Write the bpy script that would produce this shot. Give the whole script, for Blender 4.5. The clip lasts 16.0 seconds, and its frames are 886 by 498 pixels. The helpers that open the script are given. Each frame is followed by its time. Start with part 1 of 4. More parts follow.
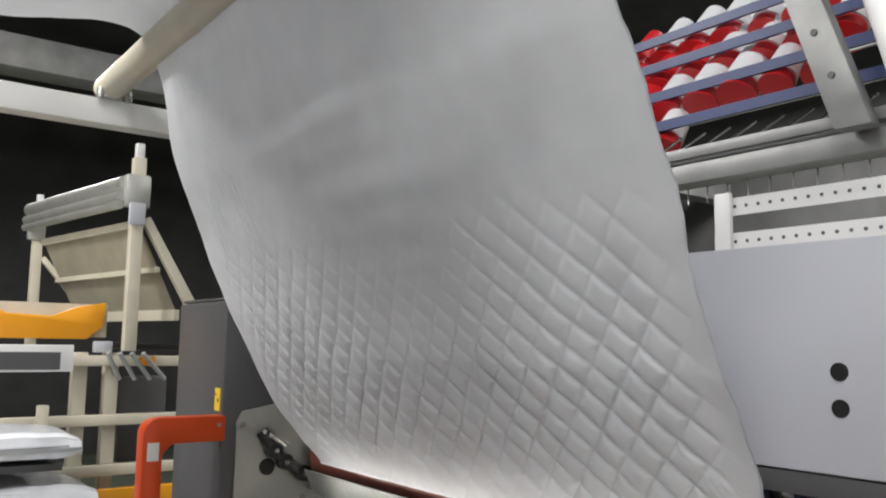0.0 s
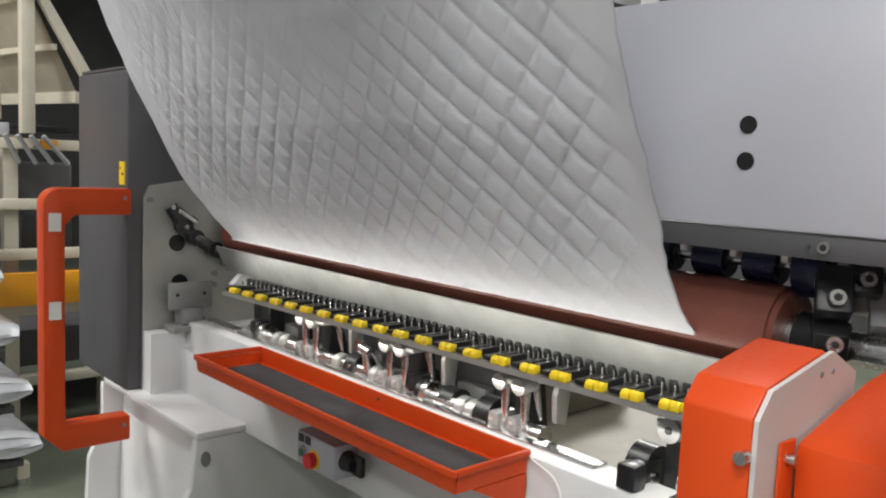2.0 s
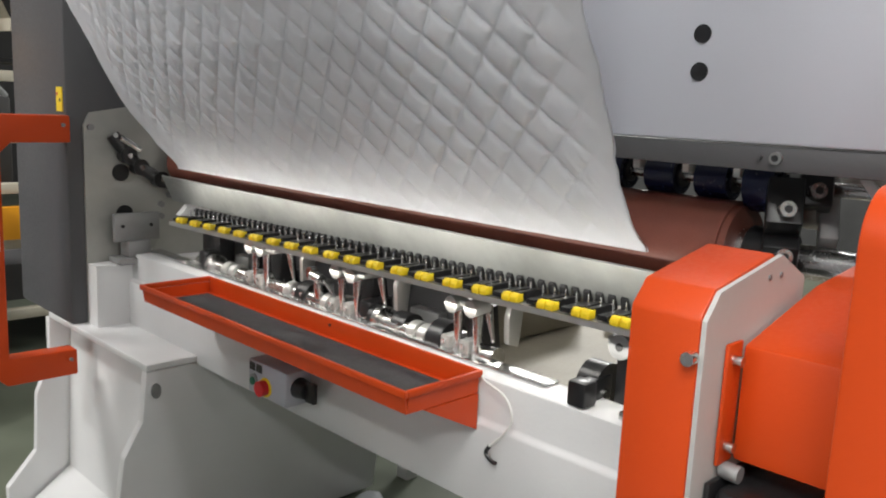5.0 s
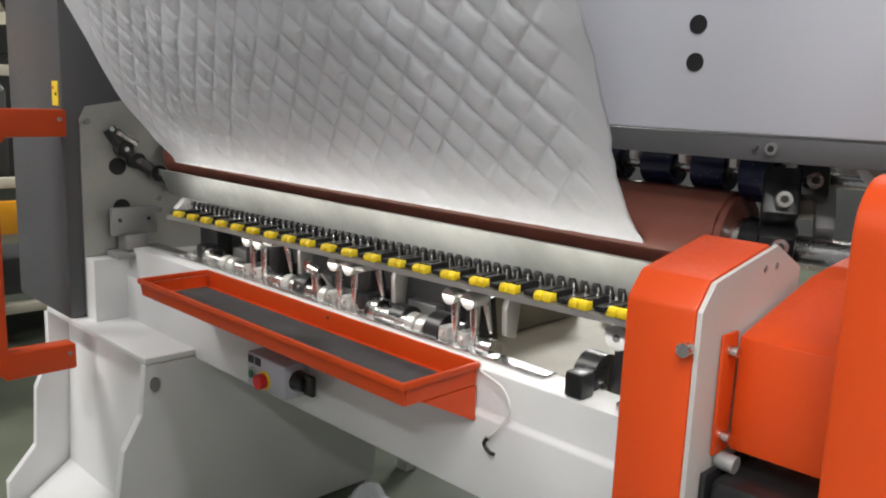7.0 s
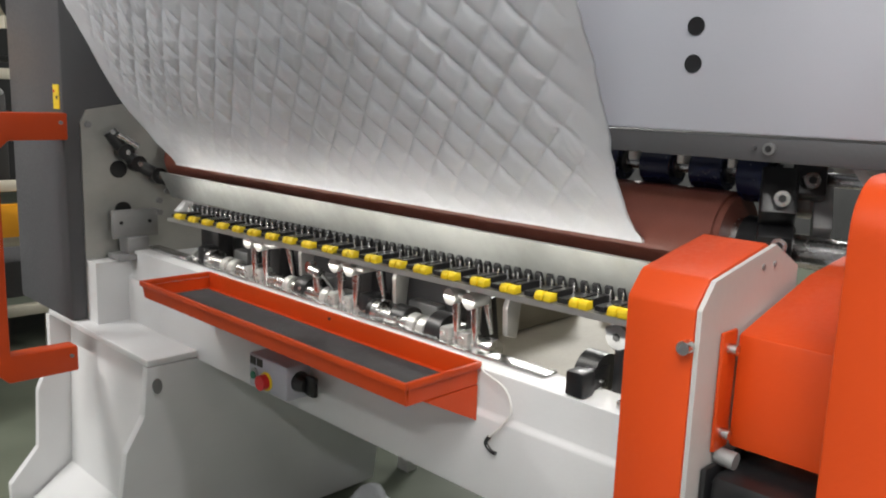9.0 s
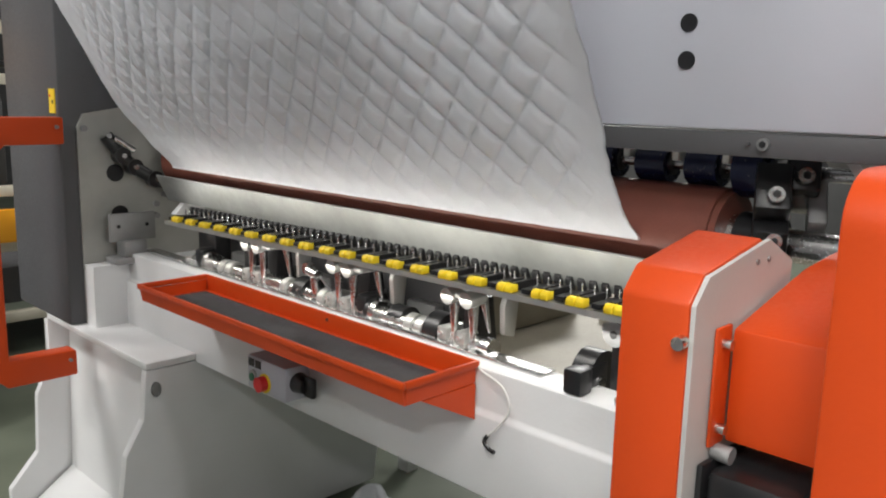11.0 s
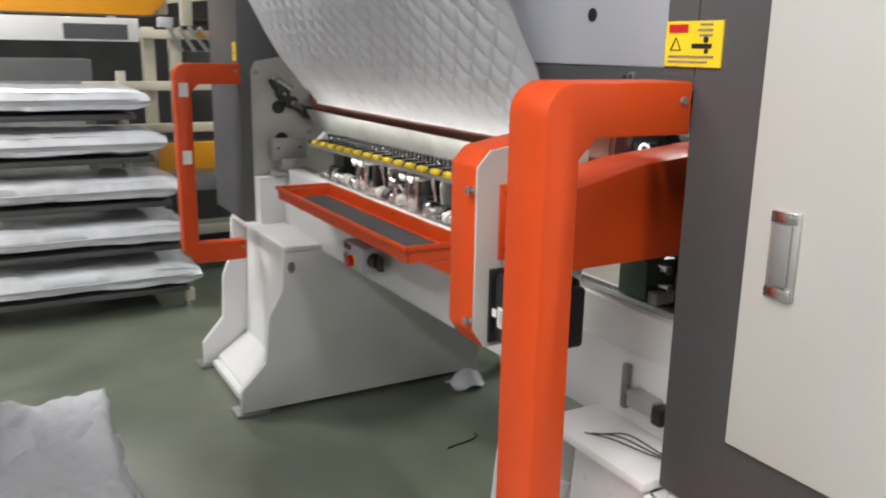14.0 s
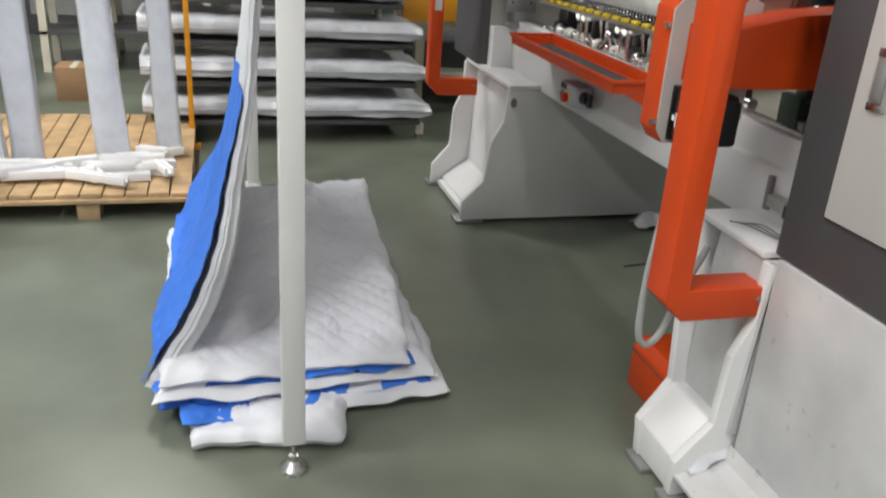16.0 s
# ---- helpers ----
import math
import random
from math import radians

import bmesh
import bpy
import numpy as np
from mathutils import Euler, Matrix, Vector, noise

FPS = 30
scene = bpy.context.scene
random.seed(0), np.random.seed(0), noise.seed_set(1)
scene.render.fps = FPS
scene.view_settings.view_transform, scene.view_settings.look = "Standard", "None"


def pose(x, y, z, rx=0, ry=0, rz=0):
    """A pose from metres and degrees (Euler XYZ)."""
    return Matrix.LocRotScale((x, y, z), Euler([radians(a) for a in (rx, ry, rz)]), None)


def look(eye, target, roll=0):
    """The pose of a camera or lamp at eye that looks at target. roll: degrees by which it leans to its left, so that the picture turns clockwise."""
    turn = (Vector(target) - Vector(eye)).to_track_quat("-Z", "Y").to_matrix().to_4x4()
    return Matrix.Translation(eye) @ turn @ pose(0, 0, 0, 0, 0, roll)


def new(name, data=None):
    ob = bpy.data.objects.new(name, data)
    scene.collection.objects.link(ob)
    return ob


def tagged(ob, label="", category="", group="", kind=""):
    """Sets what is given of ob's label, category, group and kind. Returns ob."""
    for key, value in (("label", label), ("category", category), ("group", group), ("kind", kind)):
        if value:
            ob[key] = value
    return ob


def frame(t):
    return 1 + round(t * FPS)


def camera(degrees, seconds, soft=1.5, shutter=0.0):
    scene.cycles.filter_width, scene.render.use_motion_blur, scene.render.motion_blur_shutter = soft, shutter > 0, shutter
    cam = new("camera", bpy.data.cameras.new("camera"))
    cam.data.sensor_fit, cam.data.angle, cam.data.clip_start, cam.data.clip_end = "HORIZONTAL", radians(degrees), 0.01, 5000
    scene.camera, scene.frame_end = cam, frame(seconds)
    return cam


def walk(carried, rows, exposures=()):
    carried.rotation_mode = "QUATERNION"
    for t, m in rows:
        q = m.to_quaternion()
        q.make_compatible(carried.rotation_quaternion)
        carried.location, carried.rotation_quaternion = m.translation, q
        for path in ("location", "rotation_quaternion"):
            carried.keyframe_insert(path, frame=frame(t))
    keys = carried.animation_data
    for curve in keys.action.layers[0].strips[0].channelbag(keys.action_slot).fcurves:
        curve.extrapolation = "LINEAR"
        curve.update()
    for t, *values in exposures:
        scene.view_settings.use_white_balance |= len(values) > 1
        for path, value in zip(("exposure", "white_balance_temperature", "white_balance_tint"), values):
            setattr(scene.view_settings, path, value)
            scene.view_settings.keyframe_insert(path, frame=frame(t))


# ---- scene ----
cam = camera(56.5, 16.0, soft=2.0, shutter=0.2)
PATH = [
    (0, (0.519, 0.465, 1.636), (1.7, 2.064, 1.864), 0.9),
    (0.5, (0.547, 0.464, 1.596), (1.718, 2.081, 1.71), 1.8),
    (1, (0.557, 0.489, 1.562), (1.775, 2.075, 1.522), 1.4),
    (1.5, (0.564, 0.492, 1.531), (1.855, 2.012, 1.385), 1.6),
    (2, (0.566, 0.489, 1.519), (1.903, 1.962, 1.31), 2.6),
    (2.5, (0.561, 0.489, 1.506), (1.902, 1.955, 1.273), 3.3),
    (3, (0.573, 0.487, 1.503), (1.92, 1.942, 1.24), 2.9),
    (3.5, (0.591, 0.503, 1.484), (1.993, 1.897, 1.188), 3.2),
    (4, (0.59, 0.497, 1.479), (1.995, 1.886, 1.168), 3.5),
    (4.5, (0.592, 0.495, 1.478), (1.996, 1.881, 1.154), 2.7),
    (5, (0.6, 0.498, 1.474), (2.0, 1.884, 1.129), 2.6),
    (7.5, (0.601, 0.495, 1.476), (2.002, 1.874, 1.11), 2.2),
    (8, (0.595, 0.495, 1.474), (1.998, 1.873, 1.112), 2.2),
    (8.5, (0.593, 0.493, 1.476), (1.996, 1.871, 1.114), 2.1),
    (9, (0.589, 0.49, 1.477), (1.992, 1.868, 1.115), 2.0),
    (11.5, (0.595, 0.481, 1.474), (2.001, 1.855, 1.11), 0.8),
    (12, (0.674, 0.43, 1.464), (2.098, 1.76, 1.009), -5.5),
    (12.5, (0.67, 0.343, 1.442), (2.019, 1.724, 0.919), -1.8),
    (13, (0.618, 0.204, 1.45), (1.924, 1.626, 0.929), 1.3),
    (13.5, (0.565, -0.014, 1.489), (1.845, 1.433, 0.974), 2.7),
    (14, (0.624, -0.313, 1.469), (1.581, 1.377, 0.994), 1.0),
    (14.5, (0.63, -0.525, 1.455), (1.232, 1.261, 0.787), 0.9),
    (14.6, (0.612, -0.526, 1.446), (1.168, 1.24, 0.69), 0.3),
    (14.9, (0.507, -0.631, 1.419), (1.055, 1.048, 0.482), 2.5),
    (15, (0.478, -0.675, 1.408), (1.02, 0.992, 0.444), 2.8),
    (15.5, (0.35, -0.832, 1.425), (0.89, 0.839, 0.468), 3.9),
    (16, (0.303, -0.952, 1.461), (0.812, 0.824, 0.695), 3.9),
]
walk(cam, [(t, look(eye, target, roll)) for t, eye, target, roll in PATH], [(0, 0.02), (3, 0.0), (12, 0.02), (14, 0.12), (15, -0.24), (16, -0.2)])

# ---- world and light ----
world = bpy.data.worlds.new("hall_air")
scene.world = world
world.use_nodes = True
world.node_tree.nodes["Background"].inputs[0].default_value = (0.75, 0.82, 0.9, 1)
world.node_tree.nodes["Background"].inputs[1].default_value = 0.75


def lamp(name, size_x, size_y, watts, m, colour=(1, 0.985, 0.955)):
    d = bpy.data.lights.new(name, "AREA")
    d.shape, d.size, d.size_y, d.energy, d.color = "RECTANGLE", size_x, size_y, watts, colour
    ob = new(name, d)
    ob.matrix_world = m
    return ob


# assumed hall lamps under the roof, out of view, and the strip lamps of the machine
# The 300 W one to the east is added fill for the machine bed.
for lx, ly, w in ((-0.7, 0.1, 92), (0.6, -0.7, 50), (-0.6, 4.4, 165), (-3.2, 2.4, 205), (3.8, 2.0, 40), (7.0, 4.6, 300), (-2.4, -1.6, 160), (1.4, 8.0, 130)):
    lamp("hall_and_fill_light", 0.3, 1.4, w, pose(lx, ly, 4.3))
# Low tilted fills out of view, added to lift cloth and leg faces.
lamp("aisle_fill", 0.9, 0.35, 32, look((0.7, -3.0, 2.7), (1.5, 2.2, 1.5)), (1, 0.985, 0.955))
lamp("bay_fill", 1.6, 0.9, 30, look((-4.6, -0.6, 3.0), (1.4, 1.8, 1.2)), (0.97, 0.98, 1))
lamp("strip_light", 1.75, 0.012, 1.0, look((1.805, 1.95, 1.062), (1.87, 1.95, 0.94)), (1, 0.97, 0.9))
lamp("foot_light", 1.7, 0.008, 1.55, look((1.783, 2.0, 1.15), (1.88, 2.0, 1.195)), (1, 0.96, 0.88))


# ---- materials ----
def mat(name, colour, rough=0.5, metal=0.0, vary=0.12, scale=6.0, bump=0.02, fine=90.0, coat=0.0, spread=0.12, through_light=0.0):
    m = bpy.data.materials.new(name)
    m.use_nodes = True
    nt = m.node_tree
    b = nt.nodes["Principled BSDF"]
    tc = nt.nodes.new("ShaderNodeTexCoord")
    n1 = nt.nodes.new("ShaderNodeTexNoise")
    n1.inputs["Scale"].default_value, n1.inputs["Detail"].default_value = scale, 5
    n2 = nt.nodes.new("ShaderNodeTexNoise")
    n2.inputs["Scale"].default_value, n2.inputs["Detail"].default_value = fine, 3
    for n in (n1, n2):
        nt.links.new(tc.outputs["Object"], n.inputs["Vector"])
    ramp = nt.nodes.new("ShaderNodeMapRange")
    ramp.inputs["From Min"].default_value, ramp.inputs["From Max"].default_value = 0.3, 0.7
    ramp.inputs["To Min"].default_value, ramp.inputs["To Max"].default_value = 1 - vary, 1 + vary * 0.5
    nt.links.new(n1.outputs["Fac"], ramp.inputs["Value"])
    mul = nt.nodes.new("ShaderNodeMix")
    mul.data_type, mul.blend_type = "RGBA", "MULTIPLY"
    mul.inputs["Factor"].default_value = 1
    mul.inputs["A"].default_value = (*colour, 1)
    nt.links.new(ramp.outputs["Result"], mul.inputs["B"])
    nt.links.new(mul.outputs["Result"], b.inputs["Base Color"])
    rr = nt.nodes.new("ShaderNodeMapRange")
    rr.inputs["To Min"].default_value, rr.inputs["To Max"].default_value = max(rough - spread, 0.04), min(rough + spread, 1)
    nt.links.new(n2.outputs["Fac"], rr.inputs["Value"])
    nt.links.new(rr.outputs["Result"], b.inputs["Roughness"])
    b.inputs["Metallic"].default_value = metal
    b.inputs["Coat Weight"].default_value = coat
    if bump:
        bp = nt.nodes.new("ShaderNodeBump")
        bp.inputs["Strength"].default_value, bp.inputs["Distance"].default_value = bump * 10, 0.002
        nt.links.new(n2.outputs["Fac"], bp.inputs["Height"])
        nt.links.new(bp.outputs["Normal"], b.inputs["Normal"])
    if through_light:
        tr = nt.nodes.new("ShaderNodeBsdfTranslucent")
        mx = nt.nodes.new("ShaderNodeMixShader")
        mx.inputs[0].default_value = through_light
        nt.links.new(mul.outputs["Result"], tr.inputs["Color"])
        nt.links.new(b.outputs["BSDF"], mx.inputs[1])
        nt.links.new(tr.outputs["BSDF"], mx.inputs[2])
        nt.links.new(mx.outputs["Shader"], nt.nodes["Material Output"].inputs["Surface"])
    return m


M_FLOOR = mat("painted_floor", (0.135, 0.153, 0.116), 0.34, 0, 0.3, 1.7, 0.0, 4, 0.0, 0.07)
M_WHITE = mat("white_enamel", (0.72, 0.72, 0.72), 0.35, 0, 0.07, 3, 0.015, 120)
M_PANEL = mat("pale_grey_enamel", (0.44, 0.45, 0.50), 0.4, 0, 0.05, 2, 0.01, 140)
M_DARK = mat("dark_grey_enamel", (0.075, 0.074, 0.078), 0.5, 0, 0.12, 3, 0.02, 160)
M_ORANGE = mat("orange_enamel", (0.60, 0.062, 0.007), 0.44, 0, 0.08, 4, 0.015, 150, 0.05)
M_ORANGE.node_tree.nodes["Principled BSDF"].inputs["Specular IOR Level"].default_value = 0.32
M_YELLOW = mat("yellow_plastic", (0.85, 0.62, 0.02), 0.4, 0, 0.05, 20, 0.01)
M_AMBER = mat("amber_enamel", (0.85, 0.36, 0.015), 0.4, 0, 0.08, 4, 0.01)
M_BLACK = mat("black_plastic", (0.012, 0.012, 0.013), 0.35, 0, 0.2, 20, 0.02)
M_RUBBER = mat("black_mat", (0.03, 0.03, 0.032), 0.8, 0, 0.3, 40, 0.06, 200)
M_STEEL = mat("bright_steel", (0.62, 0.62, 0.61), 0.24, 1, 0.12, 14, 0.01, 200)
M_ALU = mat("brushed_aluminium", (0.5, 0.5, 0.48), 0.42, 0.7, 0.1, 10, 0.02, 220)
M_PLATE = mat("grey_machined_plate", (0.42, 0.42, 0.39), 0.42, 0.35, 0.15, 8, 0.02, 120)
M_ROLLER = mat("red_brown_rubber", (0.15, 0.045, 0.03), 0.5, 0, 0.15, 14, 0.03, 200)
M_BEIGE = mat("cream_enamel", (0.58, 0.54, 0.44), 0.45, 0, 0.12, 5, 0.02)
M_RED = mat("red_plastic", (0.55, 0.015, 0.02), 0.35, 0, 0.08, 20, 0.01)
M_BLUE = mat("blue_cloth", (0.035, 0.16, 0.62), 0.8, 0, 0.15, 20, 0.05, 300)
M_BLUESTEEL = mat("blue_enamel", (0.025, 0.04, 0.13), 0.4, 0, 0.1, 6, 0.01)
M_NAVY = mat("navy_rubber", (0.010, 0.014, 0.045), 0.24, 0, 0.2, 16, 0.03)
M_CLOTH = mat("white_quilt_cloth", (0.755, 0.77, 0.81), 0.85, 0, 0.06, 9, 0.05, 400, through_light=0.2)
M_WRAP = mat("plastic_wrap", (0.66, 0.68, 0.72), 0.22, 0, 0.12, 9, 0.08, 30, 0.3)
M_FOAM = mat("white_foam", (0.78, 0.78, 0.77), 0.6, 0, 0.05, 12, 0.04)
M_WOOD = mat("pale_pallet_wood", (0.46, 0.31, 0.16), 0.7, 0, 0.3, 7, 0.08, 60)
M_CARD = mat("cardboard", (0.30, 0.18, 0.09), 0.8, 0, 0.15, 8, 0.03)
# Hall shade is put into this near-black wall and roof colour.
M_WALL = mat("hall_shade_black", (0.05, 0.05, 0.05), 0.8, 0, 0.3, 2, 0.02)
# White for the two unseen walls, there to bounce light into the hall.
M_BOUNCEWALL = mat("bounce_wall", (0.62, 0.63, 0.64), 0.8, 0, 0.15, 2, 0.02)
M_DOOR = mat("warm_grey_enamel", (0.52, 0.51, 0.49), 0.42, 0, 0.05, 2, 0.01, 140)
M_TAN = mat("tan_base_plate", (0.34, 0.31, 0.24), 0.5, 0.1, 0.15, 5, 0.02)
M_GREY = mat("mid_grey_metal", (0.28, 0.28, 0.28), 0.45, 0.4, 0.2, 9, 0.03)
M_HOSE = mat("grey_hose", (0.33, 0.34, 0.34), 0.4, 0, 0.1, 30, 0.02)
M_GREENPAINT = mat("dark_green_enamel", (0.03, 0.06, 0.04), 0.4, 0, 0.2, 10, 0.02)
M_NEEDLE = mat("stained_steel_sheet", (0.33, 0.34, 0.33), 0.4, 0.45, 0.35, 5, 0.02, 60, 0.0, 0.22)
M_FILMED = mat("film_covered_enamel", (0.55, 0.55, 0.55), 0.32, 0, 0.16, 5, 0.05, 26, 0.25)
M_LABEL = mat("white_label", (0.75, 0.75, 0.72), 0.5, 0, 0.04, 20, 0.0)


# ---- mesh tools ----
def box(bm, x0, x1, y0, y1, z0, z1, m=None, bevel=0.0):
    made = bmesh.ops.create_cube(bm, size=1)["verts"]
    for v in made:
        v.co = Vector(((x0 + x1) / 2 + v.co.x * (x1 - x0), (y0 + y1) / 2 + v.co.y * (y1 - y0), (z0 + z1) / 2 + v.co.z * (z1 - z0)))
    if bevel:
        out = bmesh.ops.bevel(bm, geom=list({e for v in made for e in v.link_edges}), offset=bevel, segments=2, affect="EDGES", profile=0.5)
        made = list({v for f in out["faces"] for v in f.verts} | {v for v in made if v.is_valid})
    if m is not None:
        bmesh.ops.transform(bm, matrix=m, verts=made)
    return made


def rod(bm, a, b, r, r2=None, seg=20):
    a, b = Vector(a), Vector(b)
    d = b - a
    m = Matrix.Translation((a + b) / 2) @ d.to_track_quat("Z", "Y").to_matrix().to_4x4()
    return bmesh.ops.create_cone(bm, cap_ends=True, segments=seg, radius1=r, radius2=r if r2 is None else r2, depth=d.length, matrix=m)["verts"]


def prism(bm, outline, axis, a, b, bevel=0.0):
    """Extrudes an outline along an axis from a to b; the outline gives the two other coordinates in order."""
    def co(p, c):
        return {"x": (c, p[0], p[1]), "y": (p[0], c, p[1]), "z": (p[0], p[1], c)}[axis]
    lo = [bm.verts.new(co(p, a)) for p in outline]
    hi = [bm.verts.new(co(p, b)) for p in outline]
    n = len(outline)
    faces = [bm.faces.new(lo[::-1]), bm.faces.new(hi)]
    for i in range(n):
        faces.append(bm.faces.new((lo[i], lo[(i + 1) % n], hi[(i + 1) % n], hi[i])))
    bmesh.ops.recalc_face_normals(bm, faces=faces)
    if bevel:
        bmesh.ops.bevel(bm, geom=list({e for f in faces for e in f.edges}), offset=bevel, segments=2, affect="EDGES", profile=0.5)
    return lo + hi


def tube(bm, path, r, seg=10):
    rings = []
    pts = [Vector(p) for p in path]
    for i, p in enumerate(pts):
        d = (pts[min(i + 1, len(pts) - 1)] - pts[max(i - 1, 0)]).normalized()
        side = d.cross(Vector((0.31, 0.2, 0.93))).normalized()
        up = side.cross(d)
        rings.append([bm.verts.new(p + r * (math.cos(k * math.tau / seg) * side + math.sin(k * math.tau / seg) * up)) for k in range(seg)])
    for i in range(len(rings) - 1):
        for k in range(seg):
            bm.faces.new((rings[i][k], rings[i][(k + 1) % seg], rings[i + 1][(k + 1) % seg], rings[i + 1][k]))
    bm.faces.new(rings[0][::-1]), bm.faces.new(rings[-1])


def curve_pts(ctrl, n=24):
    """Smooth points through control points."""
    p = [Vector(c) for c in ctrl]
    p = [2 * p[0] - p[1]] + p + [2 * p[-1] - p[-2]]
    out = []
    for i in range(1, len(p) - 2):
        for k in range(n):
            t = k / n
            a, b, c, d = p[i - 1], p[i], p[i + 1], p[i + 2]
            out.append(0.5 * (2 * b + (c - a) * t + (2 * a - 5 * b + 4 * c - d) * t * t + (3 * b - a - 3 * c + d) * t ** 3))
    return out + [p[-2]]


def mesh_ob(name, bm, material, smooth=True):
    bmesh.ops.recalc_face_normals(bm, faces=bm.faces[:])
    me = bpy.data.meshes.new(name)
    bm.to_mesh(me)
    bm.free()
    me.materials.append(material)
    ob = new(name, me)
    if smooth:
        for p in me.polygons:
            p.use_smooth = True
        me.set_sharp_from_angle(angle=radians(35))
    return ob


def part(name, bm, material, parent, label=""):
    ob = mesh_ob(name, bm, material)
    ob.parent = parent
    if label:
        tagged(ob, label)
    return ob


def thing(name, label, category, group="", kind=""):
    return tagged(new(name), label, category, group, kind)


def bm_box(*a, **k):
    bm = bmesh.new()
    box(bm, *a, **k)
    return bm


def bm_rod(*a, **k):
    bm = bmesh.new()
    rod(bm, *a, **k)
    return bm


def bm_prism(*a, **k):
    bm = bmesh.new()
    prism(bm, *a, **k)
    return bm


# ---- setting ----
tagged(mesh_ob("floor", bm_box(-7, 9, -5, 13, -0.1, 0), M_FLOOR), "green-grey painted concrete floor with scuffs", "floor", kind="structure")
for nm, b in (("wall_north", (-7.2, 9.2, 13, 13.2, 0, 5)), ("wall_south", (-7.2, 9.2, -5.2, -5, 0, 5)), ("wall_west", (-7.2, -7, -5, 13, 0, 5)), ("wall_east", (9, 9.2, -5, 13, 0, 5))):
    tagged(mesh_ob(nm, bm_box(*b), M_BOUNCEWALL if nm in ("wall_west", "wall_south") else M_WALL), "unseen factory hall wall, white to bounce light" if nm in ("wall_west", "wall_south") else "factory hall wall, near-black colour holding the shade", "wall", kind="structure")
tagged(mesh_ob("ceiling", bm_box(-7.2, 9.2, -5.2, 13.2, 5, 5.2), M_WALL), "factory hall roof, near-black colour holding the shade", "ceiling", kind="structure")

# ---- quilting machine: frame ----
def leg(name, y_in, y_out, label):
    """A welded machine leg: two side plates with stepped feet, a front web and a top plate. y_in is the side towards the opening."""
    t = thing(name, label, "support frame", "machine support frames")
    s = 1 if y_out > y_in else -1
    prof = [(1.44, 0.02), (1.44, 0.125), (1.535, 0.235), (1.545, 0.44), (1.592, 0.545), (1.592, 0.70), (2.52, 0.70), (2.545, 0.02)]
    for y, lean in ((y_in, -0.13 * s), (y_out, 0.0)):
        bm = bmesh.new()
        prism(bm, prof, "y", y, y + 0.03 * s, 0.003)
        for v in bm.verts:
            v.co.y += lean * v.co.z / 0.70
        part("side_plate", bm, M_WHITE, t)
    lo, hi = min(y_in, y_out) + 0.03, max(y_in, y_out) - 0.03
    part("front_web", bm_prism([(1.50, 0.06), (1.64, 0.16), (1.66, 0.70), (1.69, 0.70), (1.68, 0.14), (1.50, 0.03)], "y", lo - 0.02, hi + 0.02, 0.003), M_WHITE, t)
    part("base_plate", bm_box(1.47, 2.54, lo, hi, 0.02, 0.045), M_WHITE, t)
    part("top_plate", bm_box(1.592, 2.52, min(y_in - 0.13 * s, y_out), max(y_in - 0.13 * s, y_out) - 0.0, 0.703, 0.722, bevel=0.003), M_WHITE, t)
    for y in (y_in, y_out):
        y0, y1 = sorted((y - 0.01 * s, y + 0.09 * s))
        part("foot_pad", bm_box(1.42, 1.56, y0, y1, 0, 0.018, bevel=0.003), M_GREY, t, "grey steel pad under the foot")
    for y in (y_in,):
        bm = bmesh.new()
        rod(bm, (1.592 + 0.03, y - 0.128 * s, 0.64), (1.592 + 0.03, y - 0.121 * s, 0.64), 0.014, seg=18)
        for v in bm.verts:
            v.co.z = 0.64 + (v.co.z - 0.64) * 1.6
        part("lifting_hole", bm, M_GREY, t)
    return t


leg("support_frame", 2.75, 3.35, "white welded machine leg with stepped feet on the floor")
leg("support_frame", 0.84, 0.66, "white welded machine leg beneath the grey cabinet, with loose plastic film")

beam = thing("front_beam", "long white enamelled front beam of a quilting machine", "machine beam")
part("body", bm_prism([(1.745, 0.695), (1.745, 0.865), (1.757, 0.872), (1.757, 0.955), (1.85, 0.955), (1.85, 0.695)], "y", 0.55, 3.10, 0.004), M_WHITE, beam)
part("slide_rail", bm_box(1.772, 1.80, 0.56, 1.22, 0.9565, 0.972, bevel=0.003), M_STEEL, beam, "bright steel slide rail")
part("rail_slot", bm_box(1.8005, 1.815, 0.56, 1.22, 0.9565, 0.966), M_BLACK, beam)
# Steel strip stands in for the brightly lit top of the beam.
part("top_strip", bm_box(1.80, 1.846, 1.40, 2.86, 0.9565, 0.961, bevel=0.0015), M_STEEL, beam, "bright steel strip for the lit beam top")
bed = thing("machine_bed", "tan painted machine bed plate inside the quilting machine", "machine bed")
part("bed_plate", bm_box(1.852, 2.55, 0.55, 3.12, 0.86, 0.90), M_TAN, bed)
for x0, x1, y0, y1, z in ((2.06, 2.43, 1.76, 2.12, 1.05), (2.0, 2.40, 2.22, 2.62, 1.0), (2.44, 2.54, 0.95, 1.70, 0.96)):
    part("bed_block", bm_box(x0, x1, y0, y1, 0.902, z, bevel=0.006), M_TAN, bed)
# Dark box added behind the links to keep the bed interior dark.
part("dark_backing", bm_box(1.965, 2.03, 1.78, 2.85, 0.902, 1.062, bevel=0.008), M_DARK, bed, "dark box added to darken the machine interior")
for k in range(5):
    part("looper_block", bm_box(1.93, 1.964, 1.82 + 0.2 * k, 1.92 + 0.2 * k, 0.902, 0.99, bevel=0.006), M_GREY, bed)
